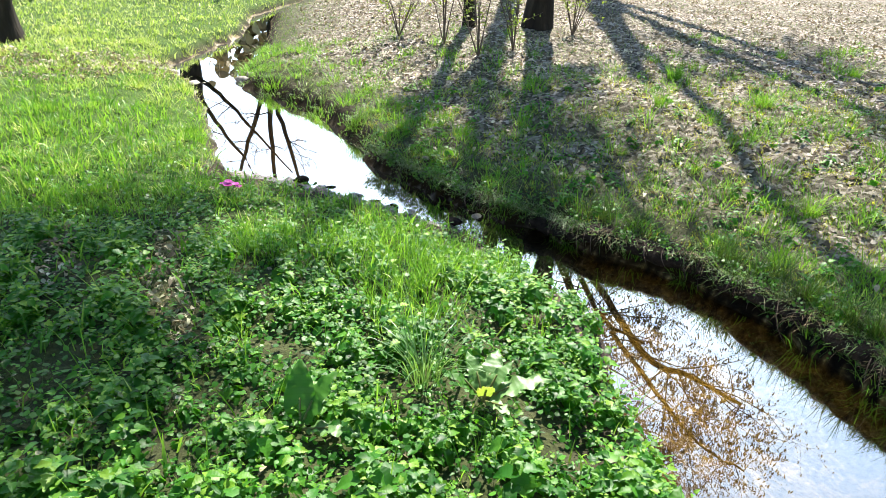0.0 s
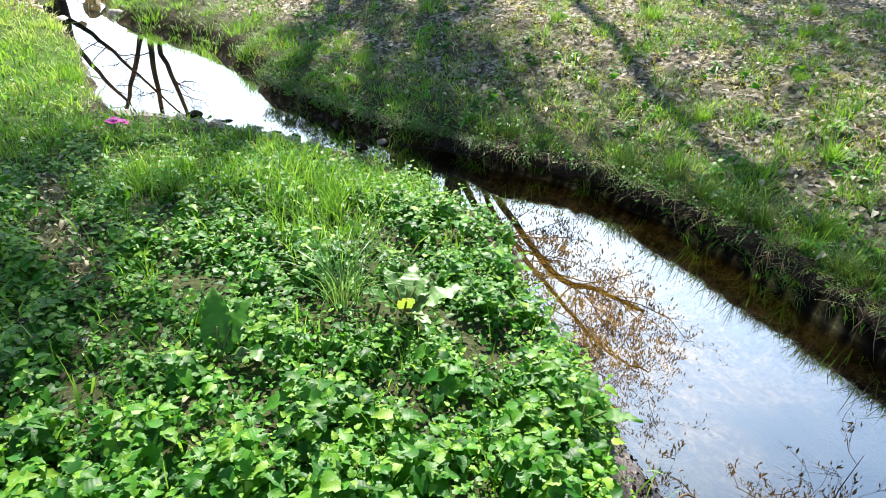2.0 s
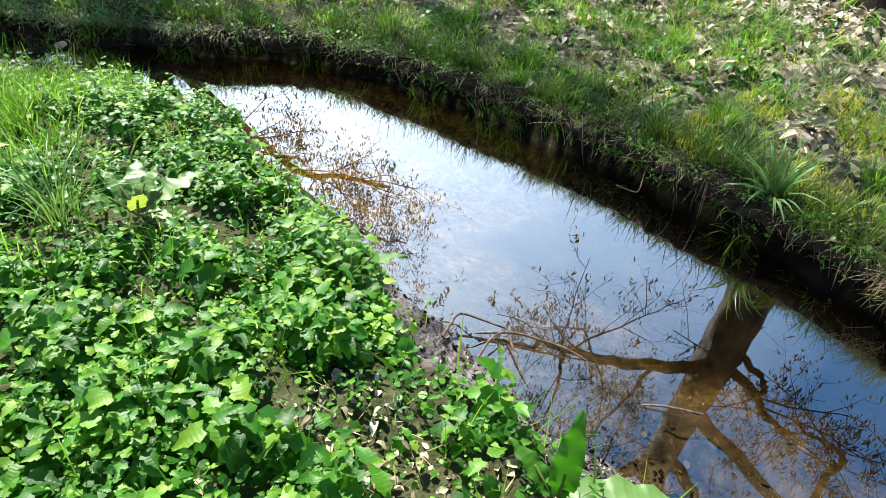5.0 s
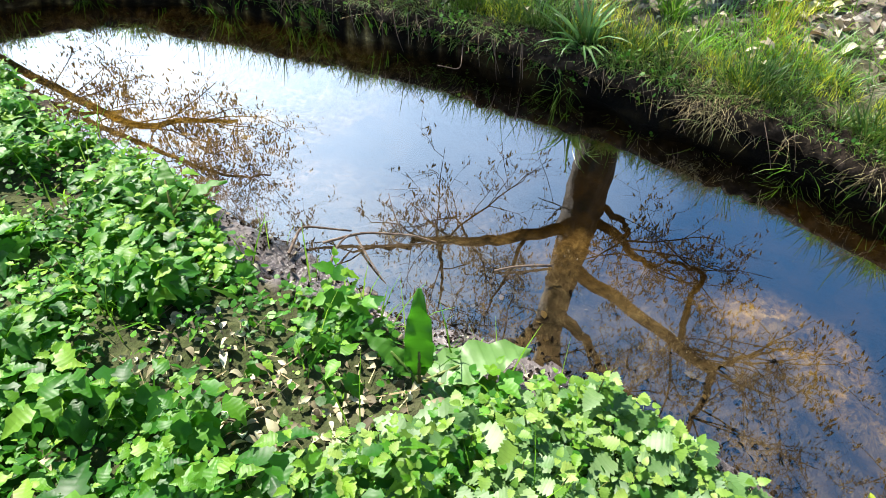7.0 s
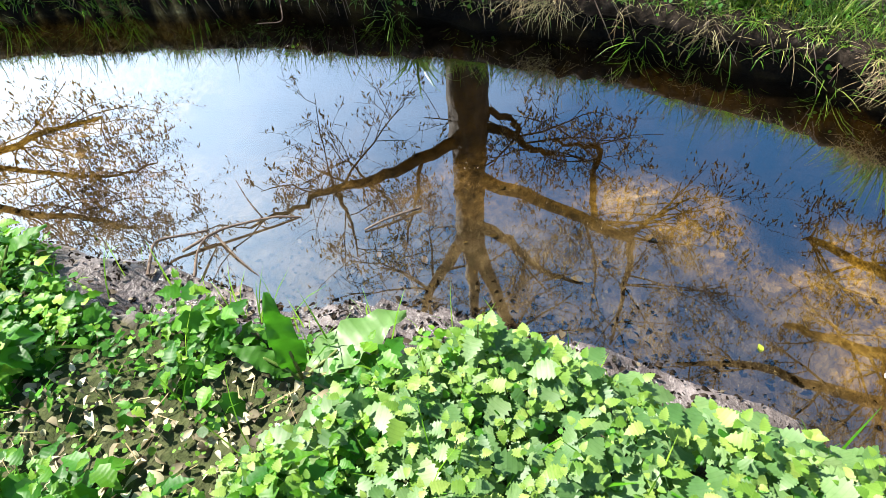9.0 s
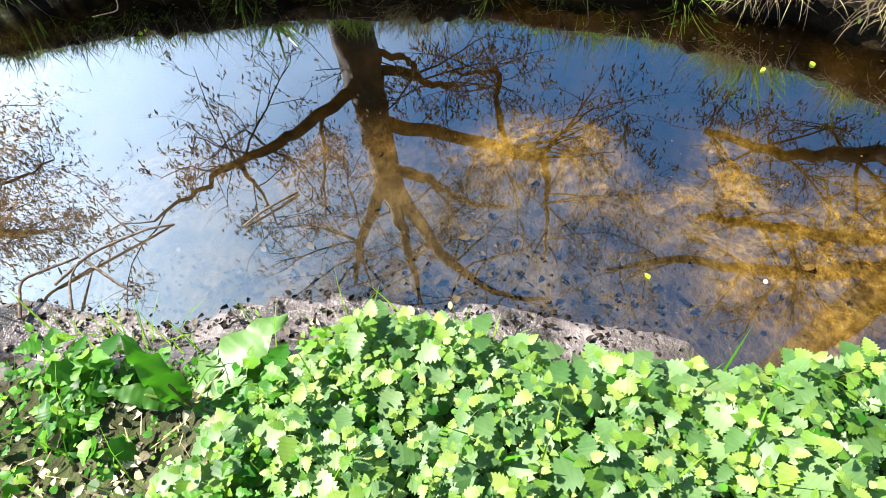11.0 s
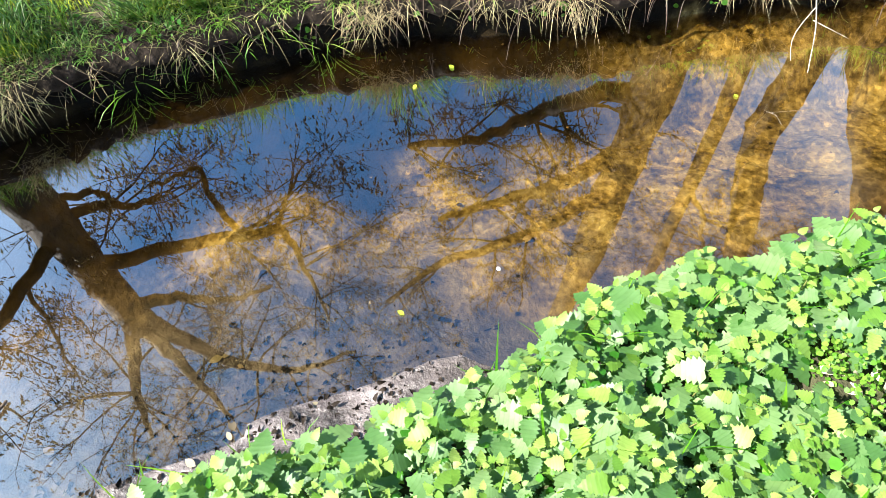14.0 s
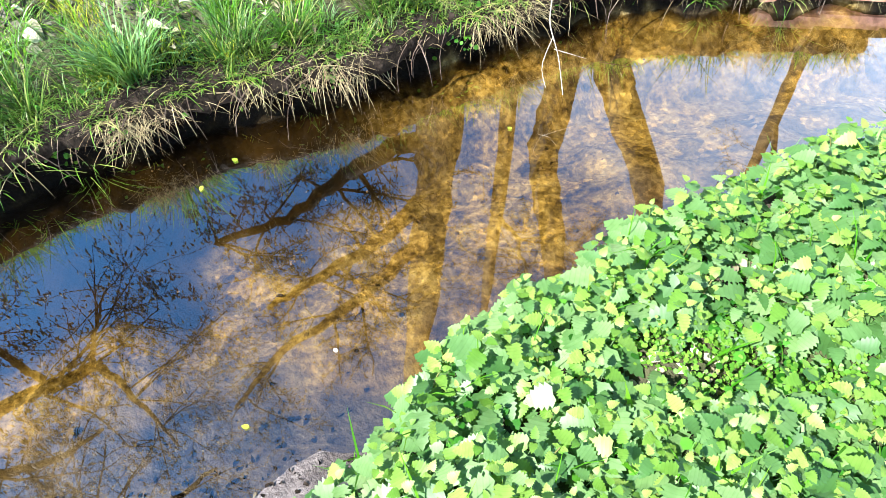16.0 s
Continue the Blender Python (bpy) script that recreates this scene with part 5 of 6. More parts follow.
# far bank: short grass, rim fringe, moss, straw
x, y, z, df, dn = scatter_xy(130000, -3.0, 7.0, -3.4, 12.0, lambda x, y, df, dn, ins, far: (~ins) * far * (df > 0.03) * np.clip(1.15 - 0.85 * litter_amount(x, y, df), 0.12, 1) * (0.35 + 0.65 * step(-0.3, 0.5, wobble(x, y, 0.4, 47))) * np.clip(2.2 / np.maximum(df + 0.15 * np.abs(y), 0.5), 0.12, 1) * step(0.02, 0.15, df))
k = len(x)
v, f = blades(x, y, z - 0.01, rng.uniform(0.025, 0.085, k), rng.uniform(0.0025, 0.005, k), rng.uniform(0.1, 1.0, k), rng.uniform(0.3, 1.5, k), segs=2)
tagged(linked("bank_grass", v, f, BANK_GRASS), "patchy short grass on the leaf-strewn far bank", "grass", kind="stuff")


x, y, z, df, dn = scatter_xy(2600, 1.6, 3.9, -3.0, 2.6, lambda x, y, df, dn, ins, far: (~ins) * far * (df > 0.03) * (df < 1.3) * (0.3 + 0.7 * step(-0.5, 0.4, wobble(x, y, 0.5, 52))) * (1 - 0.4 * step(0.8, 2.0, y)))
third = np.where(df > 0.12, rng.randint(0, 4, len(x)), 0)
v, f = tussocks(x[third > 1], y[third > 1], (16, 46), 0.05, (0.05, 0.15), (0.0018, 0.004))
tagged(linked("bank_turf", v, f, GRASS), "bright green clumps of turf on the far bank", "grass", kind="stuff")
v, f = tussocks(x[third == 1], y[third == 1], (14, 40), 0.05, (0.05, 0.17), (0.0018, 0.004))
tagged(linked("bank_sedge", v, f, SEDGE), "blue-green grass clumps on the far bank", "grass", kind="stuff")
v, f = tussocks(x[third == 0], y[third == 0], (12, 36), 0.06, (0.04, 0.14), (0.0016, 0.003), (0.4, 2.2), (0.2, 1.2))
tagged(linked("bank_dry_grass", v, f, BANK_GRASS), "green and straw-coloured grass clumps on the far bank", "grass", kind="stuff")
x, y, z, df, dn = scatter_xy(13000, -2.2, 5.0, 1.8, 8.0, lambda x, y, df, dn, ins, far: (~ins) * far * (df > 0.01) * np.exp(-df / (1.0 + 1.0 * step(1.5, 3.0, x))) * (0.12 + 0.88 * step(-0.2, 0.5, wobble(x, y, 0.45, 53))))
half = rng.uniform(0, 1, len(x)) < 0.5
v, f = tussocks(x[half], y[half], (14, 40), 0.07, (0.04, 0.14), (0.003, 0.006), segs=2)
tagged(linked("slope_grass", v, f, GRASS), "bright green grass patches on the far bank's slope", "grass", kind="stuff")
v, f = tussocks(x[~half], y[~half], (14, 40), 0.08, (0.04, 0.13), (0.0025, 0.005), (0.4, 1.8), (0.2, 1.2), segs=2)
tagged(linked("bank_straw", v, f, BANK_GRASS), "mixed green and dry grass on the far bank's slope", "grass", kind="stuff")
x, y, z, df, dn = scatter_xy(5200, -0.5, 4.6, 1.4, 6.0, lambda x, y, df, dn, ins, far: (~ins) * far * (df > 0.1) * np.exp(-df / 1.2) * step(-0.2, 0.6, wobble(x, y, 0.5, 54)))
v, f, _ = plant_mass(x, y, z - 0.01, [(0.05, 0.035, 4), (0.07, 0.04, 4), (0.04, 0.03, 3)], NETTLE_LOW, 1.0)
tagged(ribbed(linked("bank_herbs", v, f, NETTLE), NETTLE_LOW, len(v) // len(NETTLE_LOW[0])), "small green herbs scattered over the far bank", "herbs", kind="stuff")


def rim_places(n, y0, y1, back=0.02, spread=0.08):
    """Places along the far bank's rim, with the heading out over the water."""
    seg = [(a, b_) for a, b_ in zip(FAR[:-1], FAR[1:]) if a[1] >= y0 - 0.6 and b_[1] <= y1 + 0.6 and a[0] > -3]
    ln = np.array([np.hypot(*(b_ - a)) for a, b_ in seg])
    w = rng.choice(len(seg), n, p=ln / ln.sum())
    s = rng.uniform(0, 1, n)
    a, b_ = np.array([q[0] for q in seg])[w], np.array([q[1] for q in seg])[w]
    d = (b_ - a) / np.linalg.norm(b_ - a, axis=1)[:, None]
    nrm = np.stack([d[:, 1], -d[:, 0]], 1)
    at = a + (b_ - a) * s[:, None] + nrm * (back + np.abs(rng.normal(0, spread, n)))[:, None]
    return at[:, 0], at[:, 1], np.arctan2(-nrm[:, 1], -nrm[:, 0])


x, y, a = rim_places(18000, -2.4, 4.8, -0.015, 0.1)
z = np.maximum(z_at(x, y), 0.165 - 0.04 * step(2.4, 3.4, y))
k = len(x)
v, f = blades(x, y, z, rng.uniform(0.03, 0.1, k) * (0.4 + 0.7 * step(-0.4, 0.6, wobble(x, y, 0.2, 56))), rng.uniform(0.0018, 0.0036, k), rng.uniform(0.3, 1.6, k), rng.uniform(0.3, 2.0, k), a + rng.normal(0, 0.9, k))
x2, y2, a2 = rim_places(2200, 1.7, 4.8, -0.02, 0.02)
c = len(x2)
v2, f2 = blades(x2, y2, rng.uniform(0.07, 0.17, c), rng.uniform(0.03, 0.1, c) * (0.4 + 0.7 * step(-0.5, 0.4, wobble(x2, y2, 0.25, 73))), rng.uniform(0.0018, 0.004, c), rng.uniform(0.5, 1.8, c), rng.uniform(0.2, 1.4, c), a2 + rng.normal(0, 1.0, c))
tagged(linked("face_grass", v2, f2, SHADED_GRASS), "grass hanging down the far bank's steep face", "grass", kind="stuff")
# one fringe in two colours: shaded upstream, sunlit downstream
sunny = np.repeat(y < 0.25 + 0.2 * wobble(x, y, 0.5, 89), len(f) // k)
tagged(linked("rim_grass", v, f[~sunny], SHADED_GRASS), "grass fringe hanging over the undercut bank, coloured dark for its shade", "grass", kind="stuff")
tagged(linked("sunny_rim_grass", v, f[sunny], BANK_GRASS), "grass fringe along the sunny bank, coloured lighter for the sun", "grass", kind="stuff")
x, y, a = rim_places(420, -2.2, 3.2, 0.07, 0.06)
keep = (wobble(x, y, 0.3, 65) > -0.3) & (z_at(x, y) > 0.14)
v, f = tussocks(x[keep], y[keep], (14, 40), 0.035, (0.07, 0.2), (0.0022, 0.005), (0.0, 1.3), (0.0, 0.35), segs=4)
tagged(linked("rim_clumps", v, f, SHADED_GRASS), "upright spiky grass clumps along the far bank's rim", "grass", kind="stuff")

x, y, a = rim_places(13000, -2.3, 4.8, 0.0, 0.05)
keep = (y < 1.4) | (rng.uniform(0, 1, len(y)) < 0.1 + 0.6 * step(-0.1, 0.5, wobble(x, y, 0.3, 85)))
x, y, a = x[keep], y[keep], a[keep]
k = len(x)
z = np.maximum(z_at(x, y), 0.15 - 0.04 * step(2.4, 3.4, y))
v, f = blades(x, y, z - 0.01, rng.uniform(0.03, 0.1, k) * (0.75 + 0.45 * wobble(x, y, 0.25, 72)), rng.uniform(0.002, 0.0045, k), rng.uniform(0.0, 0.7, k), rng.uniform(0.1, 1.3, k))
tagged(linked("rim_sward", v, f, SHADED_GRASS), "dense grass along the far bank's rim, coloured dark for its shade", "grass", kind="stuff")

# dead stems and roots hanging in swags over the hollow
x, y, a = rim_places(15000, -2.4, 3.0, -0.02, 0.035)
k = len(x)
keep = rng.uniform(0, 1, k) < (0.06 + 0.94 * step(0.0, 0.7, wobble(x, y, 0.38, 48))) * (1 - 0.8 * step(1.2, 2.0, y))
x, y, a = x[keep], y[keep], a[keep]
k = len(x)
z = np.maximum(z_at(x, y), 0.15) + rng.uniform(-0.05, 0.015, k)
swirl = rng.normal(0, 1.2, k) + 0.6 * wobble(x, y, 0.2, 86)
v, f = blades(x, y, z, rng.uniform(0.05, 0.17, k), rng.uniform(0.001, 0.0022, k), rng.uniform(0.5, 1.8, k), rng.uniform(-0.3, 2.0, k), a + swirl, segs=5)
tagged(linked("straw_fringe", v, f, STRAW), "dry pale grass stems matted over the undercut bank", "dead grass", kind="stuff")
x, y, a = rim_places(130, -2.2, 3.4, -0.05, 0.012)
hang = []
for q, w, e in zip(x, y, a):
    fall, out_ = rng.uniform(0.06, 0.16), rng.uniform(-0.02, 0.05)
    side = rng.normal(0, 0.04)
    pts = [(q, w, 0.17), (q + 0.5 * out_ * math.cos(e) + side * 0.5, w + 0.5 * out_ * math.sin(e) + side, 0.17 - 0.45 * fall), (q + out_ * math.cos(e), w + out_ * math.sin(e) + 1.4 * side, 0.17 - fall)]
    hang.append(tube(smooth_line(pts, 6), np.linspace(rng.uniform(0.001, 0.003), 0.0007, 6), 4))
v, f = gather(hang)
tagged(linked("bank_roots", v, f, TWIG), "thin roots hanging down the undercut bank", "roots", kind="stuff")
x, y, a = rim_places(360, -2.2, 4.8, -0.015, 0.06)
keep = (y > 0.8) | (rng.uniform(0, 1, len(y)) < 0.4)
x, y, a = x[keep], y[keep], a[keep]
i = np.repeat(np.arange(len(x)), rng.randint(5, 26, len(x)))
k = len(i)
x, y = x[i] + rng.normal(0, 0.018, k), y[i] + rng.normal(0, 0.03, k)
z = np.maximum(z_at(x, y), rng.uniform(0.09, 0.19, len(a))[i] + rng.normal(0, 0.02, k))
v, f = strewn(IVY_LEAF, spins(k, a[i] + rng.normal(0, 0.7, k), rng.uniform(0.1, 1.1, k), 0.4), rng.uniform(0.006, 0.019, k), np.stack([x, y, z], 1))
tagged(linked("hanging_creeper", v, f, IVY), "small clusters of leaves hanging from the undercut bank", "ground cover", kind="stuff")
x, y, z, df, dn = scatter_xy(1600, 1.7, 3.4, -2.4, 2.8, lambda x, y, df, dn, ins, far: (~ins) * far * (df > 0.02) * (df < 0.9) * step(0.1, 0.7, wobble(x, y, 0.4, 66)))
k = len(x)
v, f = strewn(OLD_LEAF, spins(k, None, 0.45, 0.5), rng.uniform(0.022, 0.05, k), np.stack([x, y, z + rng.uniform(0.01, 0.04, k)], 1))
tagged(linked("pale_leaves", v, f, LITTER), "large pale curled leaves caught in the far bank's grass", "fallen leaves", kind="stuff")
x, y, z, df, dn = scatter_xy(46000, 1.8, 3.4, -2.2, 1.6, lambda x, y, df, dn, ins, far: (~ins) * far * (df > 0.04) * (df < 0.9) * step(-0.1, 0.5, wobble(x, y, 0.5, 49)))
k = len(x)
v, f = blades(x, y, z - 0.005, rng.uniform(0.03, 0.085, k), rng.uniform(0.0018, 0.0035, k), rng.uniform(0.0, 0.9, k), rng.uniform(0.2, 1.0, k), segs=2)
tagged(linked("moss", v, f, MOSS), "yellow-green moss cushions on the far bank", "moss", kind="stuff")

x, y, z, df, dn = scatter_xy(90000, -0.6, 4.2, 1.5, 6.6, lambda x, y, df, dn, ins, far: (~ins) * far * (df > 0.08) * step(-0.2, 0.5, wobble(x, y, 0.35, 88)) * (1 - 0.8 * step(5.2, 6.4, y)))
k = len(x)
v, f = blades(x, y, z - 0.005, rng.uniform(0.015, 0.045, k), rng.uniform(0.004, 0.009, k), rng.uniform(0.3, 1.3, k), rng.uniform(0.2, 1.0, k), segs=1)
tagged(linked("slope_moss", v, f, MOSS), "yellow-green moss and short turf on the far slope", "moss", kind="stuff")

# fallen leaves
x, y, z, df, dn = scatter_xy(86000, -3.0, 8.0, -2.5, 12.0, lambda x, y, df, dn, ins, far: (~ins) * far * litter_amount(x, y, df) * np.clip(1.5 / np.maximum(0.25 * np.abs(y) + 0.3 * df, 0.6), 0.3, 1) * 0.8)
k = len(x)
v, f = strewn(OLD_LEAF, spins(k, None, 0.35, 0.5), rng.uniform(0.018, 0.05, k) * (1 + 0.35 * (y < 3)), np.stack([x, y, z + rng.uniform(0.004, 0.03, k)], 1))
tagged(linked("leaf_litter", v, f, LITTER), "dry grey-brown fallen leaves strewn over the far bank", "fallen leaves", kind="stuff")
x, y, z, df, dn = scatter_xy(48000, -2.4, 1.3, -2.0, 4.0, lambda x, y, df, dn, ins, far: (~ins) * (~far) * (0.03 + 0.9 * bare(x, y)) * (dn > 0.05))
k = len(x)
v, f = strewn(OLD_LEAF, spins(k, None, 0.35, 0.5), rng.uniform(0.012, 0.036, k), np.stack([x, y, z + rng.uniform(0.002, 0.02, k)], 1))
tagged(linked("trodden_leaves", v, f, LITTER), "old brown leaves and stalks on the bare trodden soil", "fallen leaves", kind="stuff")
x, y, z, df, dn = scatter_xy(9000, -2.4, 1.3, -2.0, 4.0, lambda x, y, df, dn, ins, far: (~ins) * (~far) * (0.02 + 0.9 * bare(x, y)) * (dn > 0.05))
k = len(x)
v, f = blades(x, y, z + rng.uniform(0.004, 0.02, k), rng.uniform(0.03, 0.11, k), rng.uniform(0.0012, 0.003, k), rng.uniform(1.3, 1.6, k), rng.uniform(-0.2, 0.3, k), segs=2)
tagged(linked("trodden_stalks", v, f, STRAW), "dry broken stalks lying on the trodden soil", "dead grass", kind="stuff")
x, y, z, df, dn = scatter_xy(5000, -0.8, 2.5, -2.6, 4.5, lambda x, y, df, dn, ins, far: (ins | (dn < 0.2)) * (~far | ins) * (0.06 + 0.7 * (dn < 0.3) * step(-0.6, 0.2, y)) * (dn < 0.5))
k = len(x)
v, f = strewn(FLAT_LEAF, spins(k, None, 0.12, 0.2), rng.uniform(0.012, 0.036, k), np.stack([x, y, z + rng.uniform(0.002, 0.006, k)], 1))
tagged(linked("sunken_leaves", v, f, SUNKEN), "dark sodden leaves on the mud and stream bed", "sunken leaves", kind="stuff")
x, y, z, df, dn = scatter_xy(9000, 0.7, 1.7, -0.7, 1.6, lambda x, y, df, dn, ins, far: (~far | ins) * near_gate(y, -0.5, 1.3, 0.2) * np.exp(-((dn - np.where(ins, -0.02, 0.08)) / 0.13) ** 2) * 0.9)
k = len(x)
v, f = strewn(OLD_LEAF, spins(k, None, 0.5, 0.6), rng.uniform(0.006, 0.02, k), np.stack([x, y, z + rng.uniform(-0.002, 0.006, k)], 1))
tagged(linked("mud_debris", v, f, WET_SOIL), "rotten leaf scraps and clods on the wet mud", "debris", kind="stuff")
x, y, z, df, dn = scatter_xy(9000, 0.9, 2.4, -3.0, 2.6, lambda x, y, df, dn, ins, far: ins * (dn > 0.3) * (y < -0.4) * step(-0.6, 0.6, wobble(x, y, 0.5, 51)))
k = len(x)
x2, y2, z2, _, _ = scatter_xy(5000, 0.9, 2.4, -2.2, 0.3, lambda x, y, df, dn, ins, far: ins * (dn > 0.16) * (df > 0.3) * step(0.1, 0.7, wobble(x, y, 0.3, 69)) * 0.35 * (1 - step(-0.9, -0.6, y)))
c = len(x2)
v, f = strewn(OLD_LEAF, spins(c, None, 0.1, 0.15), rng.uniform(0.01, 0.034, c), np.stack([x2, y2, z2 + rng.uniform(0.001, 0.012, c)], 1))
tagged(linked("bed_flakes", v, f, FLAKE), "thin brown flakes and sunken leaves on the stream bed", "sunken leaves", kind="stuff")
PEBBLE = (np.array([(1, 0, 0), (0.3, 0.8, 0), (-0.8, 0.5, 0), (-0.8, -0.5, 0), (0.3, -0.8, 0), (0, 0, 0.6)]), np.array([(i, (i + 1) % 5, 5) for i in range(5)]))
v, f = strewn(PEBBLE, spins(k, None, 0.1, 0.1), rng.uniform(0.002, 0.006, k), np.stack([x, y, z - 0.001], 1))
tagged(linked("bed_gravel", v, f, GRAVEL), "fine gravel on the golden stream bed", "gravel", kind="stuff")


# ---- single plants ----
def grass_tuft(kind, count, height, material, label, seed, bend=(0.3, 1.9), radius=0.05, width=(0.003, 0.006)):
    global rng
    hold, rng = rng, np.random.RandomState(seed)
    r, a = radius * np.sqrt(rng.uniform(0, 1, count)), rng.uniform(0, 2 * np.pi, count)
    v, f = blades(r * np.cos(a), r * np.sin(a), np.zeros(count), rng.uniform(0.5, 1.0, count) * height, rng.uniform(*width, count), rng.uniform(0.0, 0.5, count), rng.uniform(*bend, count), a + rng.normal(0, 0.5, count), segs=4)
    rng = hold
    ob = linked(kind, v, f, material)
    tagged(ob, label, "grass tuft", group="grass tufts on the far bank")
    return ob


protos = [grass_tuft("grass_tuft", 130, 0.2, GRASS, "bright green grass tuft among fallen leaves", 90, radius=0.06),
          grass_tuft("grass_tuft", 90, 0.16, BANK_GRASS, "green and straw-coloured grass tuft among fallen leaves", 91, radius=0.05),
          grass_tuft("grass_tuft", 160, 0.26, GRASS, "dense bright green grass tuft among fallen leaves", 92, radius=0.08)]
places = [(2.0, 5.9, 0), (2.5, 5.2, 2), (1.85, 3.1, 0), (3.7, 6.3, 2), (1.98, 2.9, 1), (3.3, 6.9, 0), (2.2, 6.4, 1), (2.7, 2.5, 0), (2.95, 2.1, 2), (3.3, 2.6, 1), (2.45, 3.1, 1), (2.2, 3.6, 0), (2.9, 3.8, 2), (3.5, 4.4, 0),
          (3.0, 4.9, 1), (3.9, 5.3, 2), (4.2, 4.3, 0), (2.05, 4.5, 1), (1.3, 4.4, 1), (1.7, 5.1, 0), (2.6, 1.5, 2), (2.75, 0.9, 0), (2.9, 0.3, 2), (2.7, -0.2, 0), (2.55, -0.6, 2), (2.5, -0.95, 0), (2.6, -1.3, 1), (2.12, 2.7, 1), (2.25, 2.35, 0)]
more = np.random.RandomState(98)
places += [(more.uniform(1.4, 5.0), more.uniform(2.6, 7.0), more.randint(0, 3)) for _ in range(9)]
places = [q for q in places if seat(q[0], q[1], 0.0)[2] > 0.12]
seen = set()
for x, y, k in places:
    turn = Matrix.Translation(seat(x, y, 0.01)) @ Matrix.Rotation(rng.uniform(0, 6.28), 4, "Z") @ Matrix.Scale(rng.uniform(0.5, 1.0), 4)
    if k in seen:
        copy_thing(protos[k], turn)
    else:
        seen.add(k)
        protos[k].matrix_basis = turn

spider = grass_tuft("sedge_tuft", 34, 0.3, SEDGE, "broad-bladed pale sedge hanging over the bank", 95, bend=(1.2, 2.6), radius=0.04, width=(0.008, 0.014))
spider.matrix_basis = Matrix.Translation(seat(2.40, 1.05, 0.0)) @ Matrix.Rotation(-0.45, 4, "Y")
carex = grass_tuft("sedge_tuft", 60, 0.38, SEDGE, "blue-green arching sedge tuft among nettles", 96, bend=(0.9, 1.9), radius=0.05, width=(0.003, 0.005))
carex.matrix_basis = Matrix.Translation(seat(0.14, 1.78, -0.03))
sheaf = grass_tuft("sedge_tuft", 120, 0.26, SEDGE, "stiff blue-green grass tuft at the bank's rim", 97, bend=(0.5, 1.5), radius=0.05, width=(0.004, 0.007))
sheaf.matrix_basis = Matrix.Translation(seat(2.43, -0.62, 0.01))


def dock_leaf(length, width, curl, seed):
    """A big wavy-edged dock leaf along x."""
    rnd = np.random.RandomState(seed)
    nu, nv = 13, 7
    u, w = np.meshgrid(np.linspace(0, 1, nu), np.linspace(-1, 1, nv), indexing="ij")
    half = width * 0.5 * np.sin(np.pi * np.clip(u * 0.96 + 0.02, 0, 1) ** 0.7) ** 0.65
    x = length * (u - 0.04 * np.abs(w))
    y = half * w
    z = -curl * length * u ** 2 + 0.14 * np.abs(y) + 0.012 * np.abs(w) ** 2 * np.sin(u * 21 + rnd.uniform(0, 6)) * (length / 0.2) + 0.004 * np.cos(u * 40) * (1 - np.abs(w))
    v = np.stack([x.ravel(), y.ravel(), z.ravel()], 1)
    q = np.arange(nu * nv).reshape(nu, nv)
    f = np.stack([q[:-1, :-1], q[1:, :-1], q[1:, 1:], q[:-1, 1:]], -1).reshape(-1, 4)
    return v, f


def dock_plant(x, y, leaves, label, material, z_off=0.0):
    top = new("dock_plant")
    top.location = seat(x, y, -z_off)
    tagged(top, label, "dock", group="docks on the near bank")
    for k, (yaw, up, length, width, curl, mat) in enumerate(leaves):
        v, f = dock_leaf(length, width, curl, 100 + k)
        ob = linked("leaf", v, f, mat or material, top)
        ribbed(ob, (v / length, f), 1)
        ob.matrix_basis = turn_of(radians(yaw), -radians(up), 0.0) @ Matrix.Translation((0.03, 0, 0))
        a, b_ = Vector((0, 0, 0)), ob.matrix_basis @ Vector((0.06, 0, 0.0))
        v, f = tube([tuple(a), tuple((a + b_) / 2), tuple(b_)], [0.005, 0.004, 0.003], 5)
        linked("stalk", v, f, NETTLE_STEM, top)
    return top


dock_plant(0.86, 0.44, [(40, 82, 0.22, 0.06, 0.06, None), (-30, 16, 0.22, 0.10, 0.22, DOCK_PALE), (-62, 14, 0.17, 0.10, 0.3, None), (-95, 18, 0.13, 0.08, 0.4, DOCK_PALE), (100, 40, 0.13, 0.05, 0.3, None)],
           "dock with one tall upright leaf beside the mud", DOCK)
dock_plant(0.33, 1.68, [(75, 38, 0.16, 0.075, 0.3, DOCK_PALE), (15, 30, 0.19, 0.075, 0.3, DOCK_PALE), (115, 50, 0.13, 0.06, 0.3, DOCK_PALE), (-85, 65, 0.10, 0.055, 0.2, SHRUB_LEAF), (-50, 25, 0.09, 0.045, 0.3, DOCK_PALE), (165, 45, 0.12, 0.05, 0.3, DOCK), (45, 55, 0.12, 0.05, 0.4, DOCK_PALE)],
           "pale silvery dock rosette among nettles", DOCK_PALE, 0.05)
dock_plant(-0.2, 1.52, [(100, 65, 0.17, 0.09, 0.2, None), (50, 60, 0.16, 0.08, 0.3, None), (-10, 18, 0.15, 0.06, 0.2, DOCK_PALE)], "dark green dock with upright leaves", DOCK, 0.02)
dock_plant(0.78, 1.25, [(60, 50, 0.12, 0.05, 0.4, None), (-30, 50, 0.13, 0.05, 0.5, None), (150, 60, 0.1, 0.05, 0.3, None)], "small dock at the water's edge", DOCK, 0.05)


